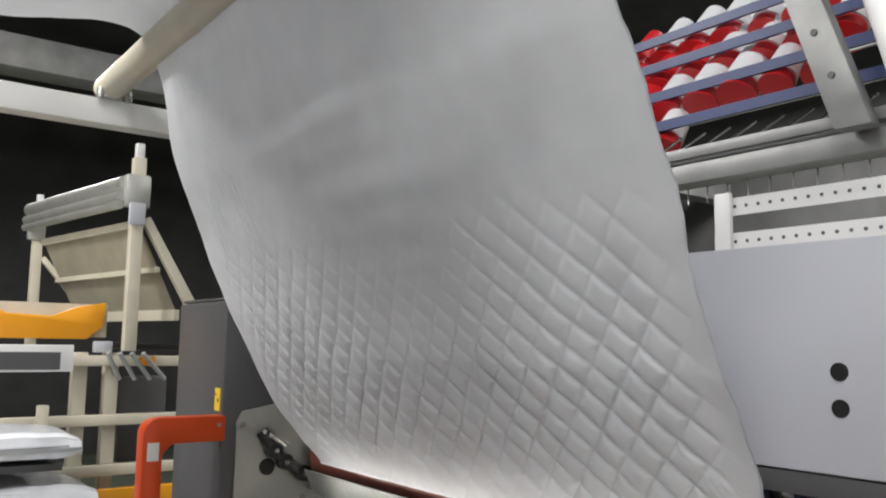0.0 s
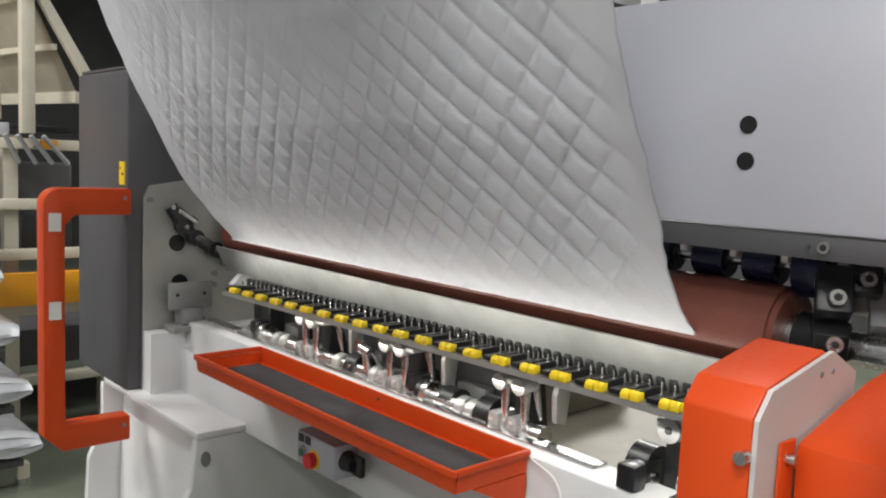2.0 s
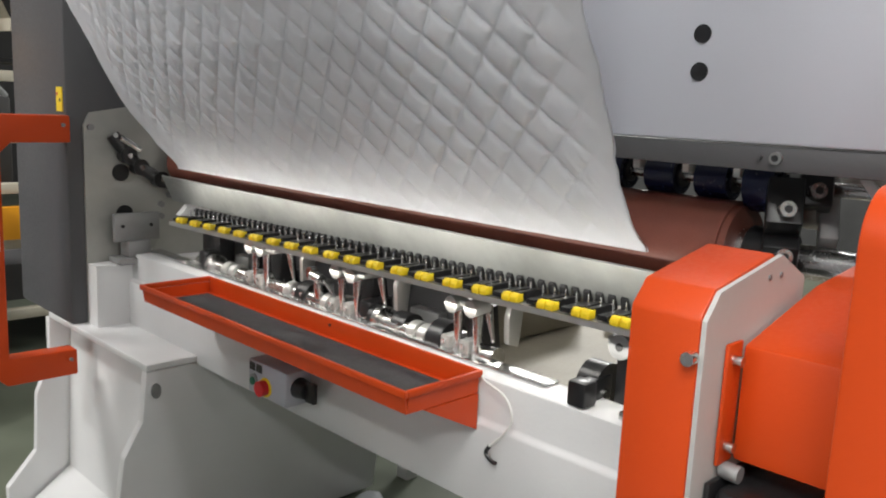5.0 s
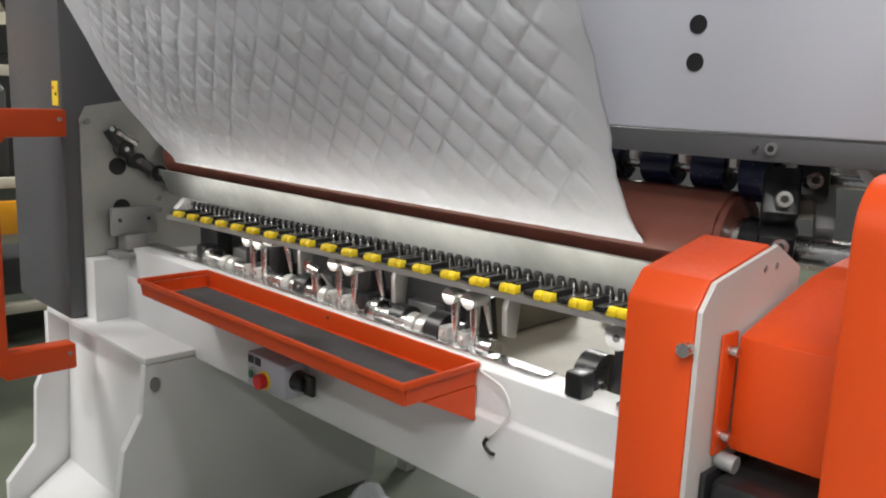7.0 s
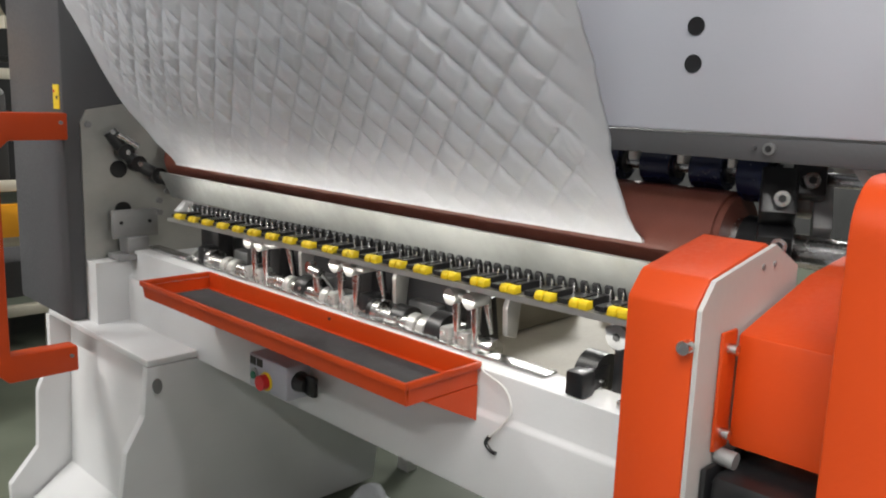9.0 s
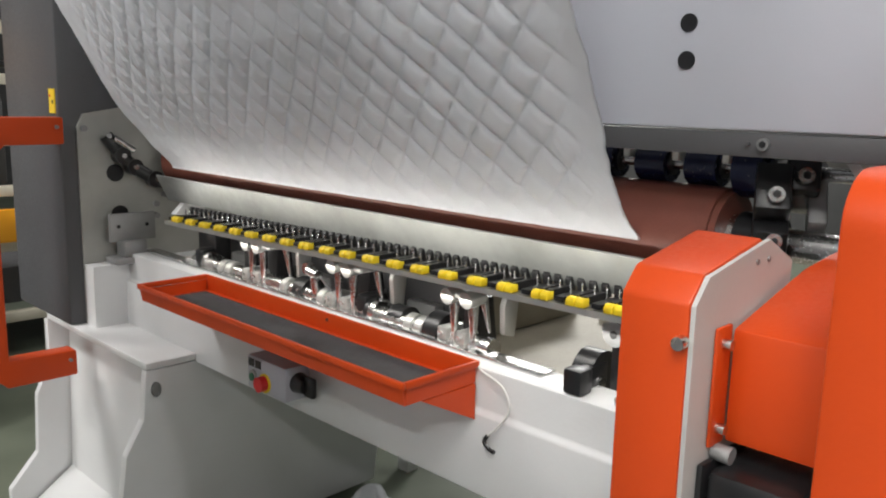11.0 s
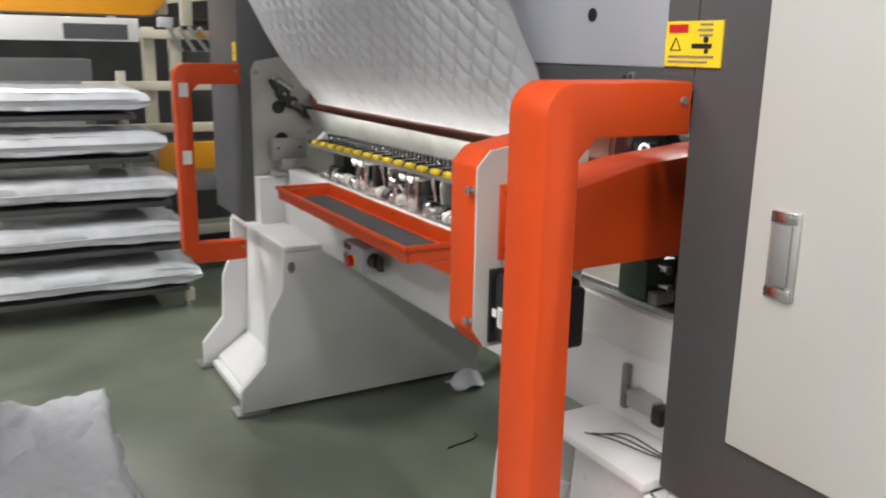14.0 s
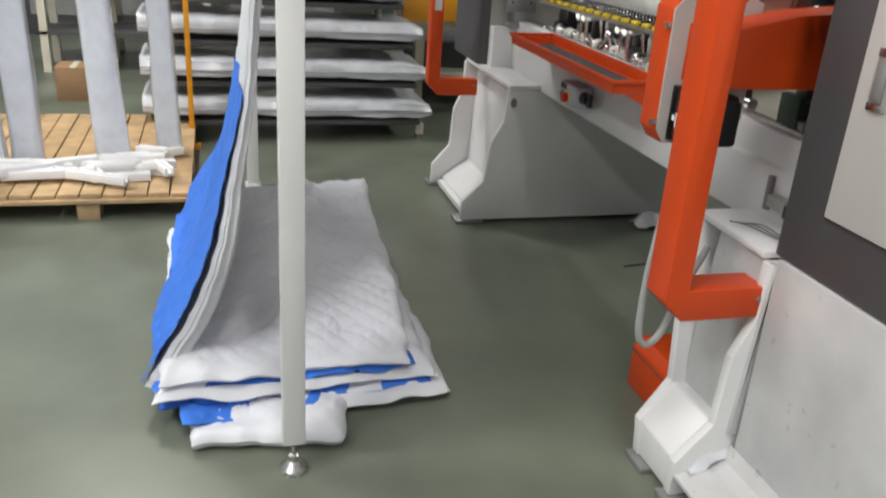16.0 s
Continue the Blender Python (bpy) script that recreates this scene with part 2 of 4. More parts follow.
part("rear_beam", bm_box(2.552, 2.66, 0.3, 3.4, 0.70, 1.0, bevel=0.005), M_WHITE, bed)

panel = thing("machine_fascia", "pale grey sheet metal front panel with paired round holes", "machine panel")
part("sheet", bm_box(1.822, 1.86, 0.66, 3.12, 1.437, 1.815, bevel=0.004), M_PANEL, panel)
part("dark_beam", bm_box(1.826, 1.88, 0.66, 3.12, 1.397, 1.434, bevel=0.002), M_DARK, panel, "dark grey beam along the lower edge")
for y in (0.836, 1.157):
    for z in (1.543, 1.601):
        part("round_hole", bm_rod((1.8195, y, z), (1.8225, y, z), 0.0145, seg=28), M_BLACK, panel, "round black hole")
for y in (1.02, 1.045):
    part("hex_bolt", bm_rod((1.818, y, 1.417), (1.827, y, 1.417), 0.0035 if y > 1.03 else 0.0095, seg=14), M_DARK if y > 1.03 else M_GREY, panel)
part("bolt_socket", bm_rod((1.8172, 1.02, 1.417), (1.8182, 1.02, 1.417), 0.0055, seg=6), M_BLACK, panel)

# ---- columns ----
def far_column():
    t = thing("machine_column", "dark grey enamelled end column of the quilting machine", "machine column", "machine columns")
    part("housing", bm_box(1.59, 1.95, 3.14, 3.60, 0.72, 1.77, bevel=0.012), M_DARK, t)
    part("top_cap", bm_box(1.60, 1.94, 3.15, 3.59, 1.772, 1.782, bevel=0.003), M_DARK, t)
    part("warning_label", bm_box(1.587, 1.591, 3.155, 3.20, 1.40, 1.475), M_YELLOW, t, "yellow warning label")
    part("print_bar", bm_box(1.5855, 1.587, 3.165, 3.175, 1.43, 1.44), M_BLACK, t)
    part("print_bar", bm_box(1.5855, 1.587, 3.185, 3.195, 1.45, 1.458), M_RED, t)
    return t


far_column()


def near_column():
    t = thing("control_cabinet", "dark grey machine cabinet with a pale grey door", "cabinet")
    part("housing", bm_box(1.606, 2.3, -1.1, 0.64, 0.725, 1.77, bevel=0.006), M_DARK, t)
    door = part("door", bm_box(1.594, 1.6055, -0.75, 0.497, 0.876, 1.70, bevel=0.003), M_DOOR, t, "pale grey cabinet door")
    h = part("latch", bm_box(1.588, 1.596, 0.405, 0.452, 1.131, 1.257, bevel=0.002), M_ALU, door, "chrome recessed door latch")
    part("latch_grip", bm_box(1.583, 1.5885, 0.414, 0.443, 1.15, 1.238, bevel=0.002), M_GREY, door)
    for z in (1.137, 1.246):
        part("latch_cap", bm_box(1.584, 1.589, 0.407, 0.450, z - 0.006, z + 0.01, bevel=0.002), M_STEEL, door)
    part("door_gap", bm_box(1.6035, 1.6075, -0.756, 0.503, 0.87, 1.706), M_BLACK, t)
    lab = part("warning_sign", bm_box(1.603, 1.6065, 0.586, 0.702, 1.446, 1.515), M_YELLOW, t, "yellow warning sign with symbols")
    part("upper_housing", bm_box(1.6075, 1.80, 0.6405, 0.705, 1.432, 1.768), M_DARK, t)
    def mark(nm, y0, y1, z0, z1, m):
        part(nm, bm_box(1.6018, 1.6032, y0, y1, z0, z1), m, lab)
    mark("red_bar", 0.655, 0.695, 1.498, 1.510, M_RED)
    for k in range(3):
        mark("print_bar", 0.605, 0.63 + 0.004 * (k % 2), 1.508 - 0.008 * k, 1.511 - 0.008 * k, M_GREY)
    for k in range(2):
        mark("print_bar", 0.60 + 0.012 * k, 0.693, 1.460 - 0.008 * k, 1.463 - 0.008 * k, M_GREY)
    bm = bmesh.new()
    tri = [(0.668, 1.471), (0.690, 1.471), (0.679, 1.490)]
    for i in range(3):
        rod(bm, (1.6022, *tri[i]), (1.6022, *tri[(i + 1) % 3]), 0.0009, seg=6)
    part("warning_triangle", bm, M_BLACK, lab)
    bm = bmesh.new()
    box(bm, 1.6018, 1.6032, 0.605, 0.645, 1.474, 1.481)
    rod(bm, (1.6018, 0.617, 1.487), (1.6032, 0.617, 1.487), 0.005, seg=12)
    rod(bm, (1.6018, 0.615, 1.470), (1.6032, 0.615, 1.470), 0.004, seg=12)
    part("roller_symbol", bm, M_BLACK, lab)
    return t, door, lab


cab, door, sign = near_column()
nf = thing("foot_cover", "white plastic-wrapped cover over the machine foot", "foot cover")
part("shroud", bm_prism([(1.575, 0.21), (1.598, 0.60), (1.605, 0.70), (1.611, 0.70), (1.611, 0.21)], "y", 0.618, 0.87, 0.006), M_FILMED, nf)
part("toe", bm_prism([(1.446, 0.02), (1.446, 0.125), (1.54, 0.235), (1.61, 0.235), (1.61, 0.02)], "y", 0.64, 0.86, 0.006), M_WHITE, nf)
base = thing("cabinet_base", "white enamelled base under the control cabinet", "machine base")
part("front_plate", bm_prism([(1.600, 0.13), (1.600, 0.722), (2.3, 0.722), (2.3, 0.13)], "y", -1.05, 0.615, 0.004), M_FILMED, base)
part("toe_ledge", bm_prism([(1.445, 0.078), (1.445, 0.09), (1.55, 0.108), (1.585, 0.128), (1.5995, 0.17), (1.62, 0.129), (1.62, 0.078)], "y", -1.05, 0.64, 0.002), M_FILMED, base, "film-covered white toe ledge")
# Plinth colour stands for the shadowed gap under the toe ledge.
part("plinth", bm_box(1.56, 2.3, -1.0, 0.60, 0.0, 0.0775), M_DARK, base, "recessed plinth, dark for the shade below the ledge")

# ---- orange guard handles ----
def guard(name, y0, y1, x_col, z0, z1, label):
    t = thing(name, label, "guard rail", "orange guard rails")
    xo, xi, w = 1.325, 1.388, 0.082
    bm = bmesh.new()
    r = 0.05
    arc = [(xo + r - r * math.cos(a), z1 - r + r * math.sin(a)) for a in [k * math.pi / 16 for k in range(9)]]
    outline = [(x_col, z1)] + arc[::-1] + [(xo, z0 + 0.055), (xo + 0.055, z0), (x_col, z0), (x_col, z0 + w), (xi, z0 + w + 0.002)]
    outline += [(xi, z1 - w - 0.03), (xi + 0.03, z1 - w), (x_col, z1 - w)]
    prism(bm, outline, "y", y0, y1, 0.0045)
    part("bent_tube", bm, M_ORANGE, t)
    for z in (z0 + w / 2, z1 - w / 2):
        part("mount_plate", bm_box(x_col - 0.004, x_col + 0.001, y0 + 0.003, y1 - 0.003, z - w / 2 + 0.003, z + w / 2 - 0.003, bevel=0.001), M_ORANGE, t)
        part("bolt", bm_rod((x_col - 0.02, y0 + 0.001, z + 0.012), (x_col - 0.02, y0 - 0.006, z + 0.012), 0.006, seg=10), M_GREY, t)
    return t


gn = guard("guard_rail", 0.635, 0.732, 1.604, 0.553, 1.424, "thick orange C-shaped guard rail on the grey cabinet")
gf = guard("guard_rail", 3.10, 3.165, 1.588, 0.57, 1.39, "thick orange C-shaped guard rail with white labels")
for z in (1.26, 0.99):
    part("white_label", bm_box(1.34, 1.375, 3.096, 3.0995, z, z + 0.055), M_LABEL, gf, "small white printed label")

# ---- far side plate and fittings ----
sp = thing("side_plate", "grey machined side plate with round openings", "machine plate")
part("plate", bm_prism([(1.64, 0.72), (1.64, 1.36), (1.66, 1.40), (1.78, 1.42), (2.2, 1.42), (2.2, 0.72)], "y", 3.13, 3.138), M_PLATE, sp)
for x, z in ((1.755, 1.21), (1.765, 1.075)):
    part("round_opening", bm_rod((x, 3.126, z), (x, 3.131, z), 0.028, seg=28), M_BLACK, sp, "round dark opening")

# ---- tray ----
def tray():
    t = thing("tool_tray", "long orange steel tool tray with a black mat", "tray")
    x0, x1, y0, y1, z0, z1 = 1.545, 1.75, 1.512, 2.553, 0.926, 0.972
    lean = 0.005
    part("bottom", bm_box(x0 + 0.010 + lean, x1 - 0.0065, y0 + 0.012, y1 - 0.012, z0, z0 + 0.003), M_ORANGE, t)
    part("front_side", bm_prism([(x0 + 0.006, z1 - 0.0145), (x0 + 0.0095, z1 - 0.0145), (x0 + 0.0095 + lean, z0), (x0 + 0.006 + lean, z0)], "y", y0 + 0.006, y1 - 0.006), M_ORANGE, t)
    part("front_rim", bm_box(x0, x0 + 0.009, y0, y1, z1 - 0.014, z1, bevel=0.002), M_ORANGE, t)
    part("back_side", bm_box(x1 - 0.006, x1 - 0.0005, y0 + 0.0095, y1 - 0.0095, z0, z1, bevel=0.001), M_ORANGE, t)
    for e, o in ((y0, 1), (y1, -1)):
        lo, hi = sorted((e + o * 0.006, e + o * 0.0115))
        part("end_side", bm_box(x0 + 0.010 + lean, x1 - 0.0065, lo, hi, z0, z1 - 0.0145), M_ORANGE, t)
        lo, hi = sorted((e, e + o * 0.009))
        part("end_rim", bm_box(x0 + 0.0095, x1, lo, hi, z1 - 0.014, z1, bevel=0.002), M_ORANGE, t)
    part("mat", bm_box(x0 + 0.034, x1 - 0.03, y0 + 0.04, y1 - 0.045, z0 + 0.004, z0 + 0.008), M_RUBBER, t, "worn black rubber mat")
    part("rivet", bm_rod((x1 - 0.006, 1.99, z0 + 0.03), (x1 - 0.009, 1.99, z0 + 0.03), 0.004, seg=10), M_ROLLER, t)
    for y in (y0 + 0.004, y1 - 0.01):
        part("bracket", bm_prism([(x1 - 0.006, z0 - 0.002), (x1 - 0.15, z0 - 0.002), (x1 - 0.006, z0 - 0.075)], "y", y, y + 0.006), M_ORANGE, t)
    return t


tray()

# ---- roller, needle plate, foot row, shaft ----
rl = thing("feed_roller", "red-brown rubber feed roller across the machine", "roller")
part("roller", bm_rod((1.945, 1.122, 1.25), (1.945, 3.02, 1.25), 0.085, seg=48), M_ROLLER, rl)
part("axle", bm_rod((1.945, 0.70, 1.25), (1.945, 3.12, 1.25), 0.028), M_STEEL, rl, "bright steel axle")
part("collar", bm_rod((1.945, 1.03, 1.25), (1.945, 1.095, 1.25), 0.048), M_BLACK, rl, "black collar")
part("steel_ring", bm_rod((1.945, 1.096, 1.25), (1.945, 1.109, 1.25), 0.042, seg=28), M_STEEL, rl)
part("end_ring", bm_rod((1.945, 1.110, 1.25), (1.945, 1.122, 1.25), 0.079, seg=48), M_ROLLER, rl)
npl = thing("needle_plate", "bright grey steel plate under the feed roller", "machine plate")
part("plate", bm_prism([(1.8405, 1.207), (1.8445, 1.209), (1.885, 1.128), (1.881, 1.124)], "y", 0.98, 3.02), M_NEEDLE, npl)


def bm_clip():
    bm = bmesh.new()
    for k in (0.001, 0.022):
        prism(bm, [(1.792, 1.083), (1.792, 1.093), (1.798, 1.099), (1.813, 1.099), (1.813, 1.083)], "y", k, k + 0.018, 0.0012)
    return bm


def presser_row():
    t = thing("presser_row", "row of black and yellow presser feet on a steel bar", "presser feet")
    part("bar", bm_box(1.797, 1.875, 1.0, 2.88, 1.074, 1.081, bevel=0.001), M_ALU, t)
    part("bar_lip", bm_box(1.794, 1.7965, 1.0, 2.88, 1.070, 1.082), M_ALU, t)
    clip = part("clip", bm_clip(), M_YELLOW, t, "yellow clip")
    finger = bmesh.new()
    for k in (0.003, 0.024, 0.05):
        box(finger, 1.808 if k < 0.05 else 1.80, 1.872, k, k + (0.014 if k < 0.05 else 0.02), 1.085, 1.101 if k < 0.05 else 1.094)
    finger = part("presser_finger", finger, M_BLACK, t, "pair of black presser fingers")
    hook = part("hook", bm_prism([(1.872, 1.09), (1.867, 1.114), (1.874, 1.121), (1.886, 1.117), (1.879, 1.109), (1.884, 1.09)], "y", 0, 0.015, 0.001), M_BLACK, t, "black hooked foot")
    pin = part("needle_pin", bm_rod((1.8625, 0.024, 1.078), (1.8625, 0.024, 1.112), 0.0035, 0.002, seg=8), M_STEEL, t, "steel pin")
    clip.location.y = finger.location.y = hook.location.y = pin.location.y = 1.06
    n = 0
    y = 1.06
    while y < 2.80:
        n += 1
        if n > 1:
            for o, dy in ((clip, 0), (finger, 0), (pin, 0), (pin, 0.0275), (pin, 0.055)):
                c = o.copy()
                c.location.y = y + dy + 0.002 * math.sin(n * 2.3)
                scene.collection.objects.link(c)
        for dy in (0, 0.0275, 0.055):
            if n > 1 or dy:
                c = hook.copy()
                c.location.y = y + dy
                scene.collection.objects.link(c)
        y += 0.0825
    t.matrix_world = pose(0, -0.02, 0.0505, -1.03, 0, 0)
    return t


presser_row()


def drive_shaft():
    t = thing("drive_shaft", "polished steel drive shaft with rockers and tapered links", "shaft")
    zc = 0.958
    part("shaft", bm_rod((1.858, 1.57, zc), (1.858, 2.80, zc), 0.0235, seg=32), M_STEEL, t)
    for y in (1.93, 2.705):
        bm = bmesh.new()
        rod(bm, (1.858, y - 0.009, zc + 0.004), (1.858, y + 0.009, zc + 0.004), 0.036, seg=28)
        part("bearing_ring", bm, M_STEEL, t, "bright bearing ring")
        part("bearing_rubber", bm_rod((1.858, y + 0.01, zc + 0.004), (1.858, y + 0.03, zc + 0.004), 0.032, seg=24), M_BLACK, t)
        part("bearing_block", bm_box(1.835, 1.915, y + 0.031, y + 0.075, 0.902, 1.004, bevel=0.014), M_BLACK, t, "black bearing block")
    for y, z1 in ((1.735, 1.004), (2.24, 0.998), (1.865, 0.994)):
        bm = bmesh.new()
        rod(bm, (1.872, y - 0.022, zc), (1.872, y + 0.022, zc), z1 - zc, seg=26)
        box(bm, 1.86, 1.91, y - 0.022, y + 0.022, 0.902, zc, bevel=0.004)
        part("clamp_hub", bm, M_BLACK, t, "black clamp hub")
        part("hub_screw", bm_rod((1.838, y - 0.008, zc + 0.012), (1.83, y - 0.008, zc + 0.012), 0.006, seg=10), M_STEEL, t)
    # three rockers, each with a cast head on tapered links
    for y0, y1, links in ((1.598, 1.701, (1.668, 1.613)), (1.944, 2.086, (2.066, 2.008)), (2.323, 2.489, (2.455, 2.40))):
        head = bmesh.new()
        box(head, 1.822, 1.872, y0 + 0.02, y1 - 0.012, 1.058, 1.074, bevel=0.007)
        for y in links:
            rod(head, (1.812, y, 1.062), (1.86, y, 1.066), 0.018, seg=18)
        part("rocker_head", head, M_ALU, t, "cast aluminium rocker head")
        for y in links:
            part("link", bm_rod((1.836, y - 0.004, 0.932), (1.838, y, 1.056), 0.0048, 0.0125, seg=14), M_STEEL, t, "tapered bright steel link")
            part("clamp", bm_box(1.826, 1.89, y + 0.012, y + 0.042, zc - 0.032, zc + 0.030, bevel=0.007), M_ALU, t, "aluminium shaft clamp")
            part("clamp_screw", bm_rod((1.82, y + 0.027, zc + 0.016), (1.828, y + 0.027, zc + 0.016), 0.006, seg=10), M_STEEL, t)
        rear = bmesh.new()
        prism(rear, [(1.872, 0.99), (1.868, 1.05), (1.878, 1.078), (1.90, 1.085), (1.915, 1.06), (1.905, 0.98)], "y", y0 - 0.045, y0 - 0.03, 0.003)
        part("rear_plate", rear, M_ALU, t, "rounded aluminium plate")
        part("rear_link", bm_rod((1.876, y0 + 0.002, 0.985), (1.868, y0 + 0.014, 1.062), 0.004, 0.010, seg=12), M_STEEL, t)
        part("black_arm", bm_prism([(1.866, 0.96), (1.872, 1.052), (1.915, 1.055), (1.935, 0.93)], "y", (y0 + y1) / 2 - 0.025, (y0 + y1) / 2 + 0.02, 0.003), M_BLACK, t, "black rocker arm")
    bm = bmesh.new()
    rod(bm, (1.845, 2.168, 0.972), (1.84, 2.172, 1.022), 0.014, 0.010, seg=14)
    rod(bm, (1.838, 2.15, 1.022), (1.838, 2.19, 1.028), 0.014, seg=16)
    rod(bm, (1.832, 2.196, 1.033), (1.85, 2.196, 1.033), 0.016, seg=16)
    part("idler", bm, M_STEEL, t, "bright steel idler with a round head")
    part("idler_rod", bm_rod((1.842, 2.148, 1.02), (1.848, 2.108, 0.985), 0.004, seg=8), M_STEEL, t)
    for y in (1.775, 1.81, 2.135, 2.30, 2.58, 2.62):
        part("collar", bm_rod((1.858, y - 0.012, zc), (1.858, y + 0.012, zc), 0.030, seg=24), M_ALU, t)
    for y0, y1, z1 in ((2.735, 2.84, 1.062), (2.53, 2.575, 1.055)):
        part("black_upright", bm_box(1.885, 1.94, y0, y1, 0.902, z1, bevel=0.006), M_BLACK, t, "black upright block")
    # crank at the near end
    bm = bmesh.new()
    box(bm, 1.76, 1.80, 1.282, 1.322, 0.9565, 1.004, bevel=0.006)
    box(bm, 1.80, 1.868, 1.296, 1.322, 0.9565, 0.998, bevel=0.004)
    part("end_block", bm, M_BLACK, t, "black end block")
    part("end_disc", bm_rod((1.862, 1.30, 0.972), (1.862, 1.344, 0.972), 0.046, seg=28), M_BLACK, t)
    part("crank_pin", bm_rod((1.846, 1.292, 0.962), (1.846, 1.30, 0.962), 0.012, seg=14), M_STEEL, t)
    part("upright_arm", bm_prism([(1.845, 0.945), (1.845, 1.05), (1.885, 1.055), (1.895, 0.945)], "y", 1.248, 1.278, 0.005), M_BLACK, t)
    bm = bmesh.new()
    rod(bm, (1.822, 1.26, 1.066), (1.872, 1.26, 1.066), 0.023, seg=22)
    box(bm, 1.83, 1.865, 1.268, 1.292, 1.064, 1.080, bevel=0.004)
    box(bm, 1.83, 1.865, 1.236, 1.25, 1.066, 1.088, bevel=0.004)
    part("arm_head", bm, M_GREY, t, "grey cast clamp head")
    part("head_socket", bm_rod((1.8205, 1.26, 1.066), (1.8225, 1.26, 1.066), 0.008, seg=6), M_BLACK, t)
    part("stub_shaft", bm_rod((1.855, 1.19, 0.968), (1.855, 1.247, 0.968), 0.018, seg=20), M_STEEL, t)
    return t


drive_shaft()

# ---- bearing at the near end of the feed roller, upper navy rollers ----
bh = thing("roller_bearing", "black roller bearing bracket with chrome socket screws", "bearing")
for nm, c, sz, a, m in (("upper_block", (1.905, 1.005, 1.325), (0.05, 0.055, 0.085), 35, M_BLACK), ("lower_block", (1.905, 1.005, 1.245), (0.05, 0.055, 0.075), -30, M_BLACK), ("clamp_block", (1.945, 0.975, 1.352), (0.045, 0.05, 0.06), 20, M_BLACK), ("lever", (1.985, 0.965, 1.315), (0.035, 0.03, 0.12), 40, M_GREY)):
    part(nm, bm_box(-sz[0] / 2, sz[0] / 2, -sz[1] / 2, sz[1] / 2, -sz[2] / 2, sz[2] / 2, m=pose(*c, 0, a, 25), bevel=0.005), m, bh)
for x, y, z in ((1.882, 0.995, 1.322), (1.915, 0.965, 1.352), (1.88, 0.992, 1.248)):
    part("socket_screw", bm_rod((x, y, z), (x - 0.024, y - 0.016, z + 0.006), 0.0125, seg=18), M_STEEL, bh, "chrome socket screw")
    part("screw_socket", bm_rod((x - 0.0235, y - 0.0157, z + 0.0059), (x - 0.0247, y - 0.0165, z + 0.0062), 0.0065, seg=6), M_BLACK, bh)
part("hub", bm_rod((1.99, 0.97, 1.335), (1.99, 1.03, 1.335), 0.05, seg=28), M_ALU, bh, "round aluminium hub")
bh.location = (0, 0.028, 0.013)
wb = thing("white_bracket", "small white bent sheet bracket behind the roller bearing", "bracket")
part("plate", bm_prism([(0.945, 1.402), (0.93, 1.404), (0.905, 1.378), (0.868, 1.40), (0.868, 1.388), (0.898, 1.362), (0.898, 1.33), (0.912, 1.33), (0.915, 1.365)], "x", 1.93, 1.936, 0.001), M_WHITE, wb)
part("stem", bm_box(1.9365, 1.96, 0.896, 0.914, 1.25, 1.36, bevel=0.002), M_GREY, wb)
up = thing("upper_roller", "dark navy rubber rollers on a bright steel shaft", "roller")
part("shaft", bm_rod((1.97, 0.80, 1.368), (1.97, 3.1, 1.368), 0.012), M_STEEL, up)
for y in (1.085, 1.18, 1.28, 1.39, 1.51, 1.63):
    part("rubber_sleeve", bm_rod((1.97, y - 0.03 if y > 1.1 else y - 0.022, 1.368), (1.97, y + 0.03, 1.368), 0.036 if y > 1.1 else 0.05, seg=28), M_NAVY, up, "navy rubber sleeve")
    part("sleeve_core", bm_rod((1.97, y - 0.034, 1.368), (1.97, y + 0.034, 1.368), 0.022, seg=20), M_BLACK, up)
    part("clamp_tab", bm_box(1.93, 1.965, y + 0.038, y + 0.052, 1.375, 1.41, bevel=0.003), M_LABEL, up)
part("rear_rail", bm_box(2.06, 2.09, 0.7, 3.1, 1.37, 1.40, bevel=0.003), M_ALU, up)
part("white_strap", bm_rod((1.95, 0.86, 1.395), (1.99, 0.98, 1.41), 0.007, seg=8), M_LABEL, up)

# ---- fittings on the far side plate ----
ar = thing("chain_arm", "black jointed swing arm on the side plate", "machine arm")
chain = [(1.725, 3.115, 1.332), (1.765, 3.10, 1.268), (1.80, 3.09, 1.23), (1.86, 3.07, 1.19), (1.94, 3.05, 1.15)]
for a, b in zip(chain, chain[1:]):
    bm = bmesh.new()
    rod(bm, a, b, 0.021, seg=14)
    rod(bm, (b[0], b[1] - 0.018, b[2]), (b[0], b[1] + 0.018, b[2]), 0.027, seg=18)
    part("arm_link", bm, M_BLACK, ar)
for p in chain[:4]:
    part("pivot_screw", bm_rod((p[0], p[1] - 0.026, p[2]), (p[0], p[1] - 0.014, p[2]), 0.008, seg=12), M_STEEL, ar)
part("air_cylinder", bm_rod((1.74, 3.09, 1.325), (1.80, 3.08, 1.285), 0.011, seg=14), M_STEEL, ar, "small steel air cylinder")
part("end_bearing", bm_rod((1.945, 3.03, 1.16), (1.945, 3.07, 1.16), 0.035, seg=22), M_BLACK, ar)
br = thing("guide_bracket", "grey machined bracket on a short slide rail", "bracket")
part("plate", bm_box(1.70, 1.85, 3.055, 3.075, 0.995, 1.085, bevel=0.003), M_GREY, br)
part("block", bm_box(1.735, 1.81, 3.035, 3.10, 0.945, 0.998, bevel=0.005), M_GREY, br)
part("foot", bm_box(1.70, 1.85, 3.02, 3.11, 0.925, 0.945, bevel=0.004), M_GREY, br)
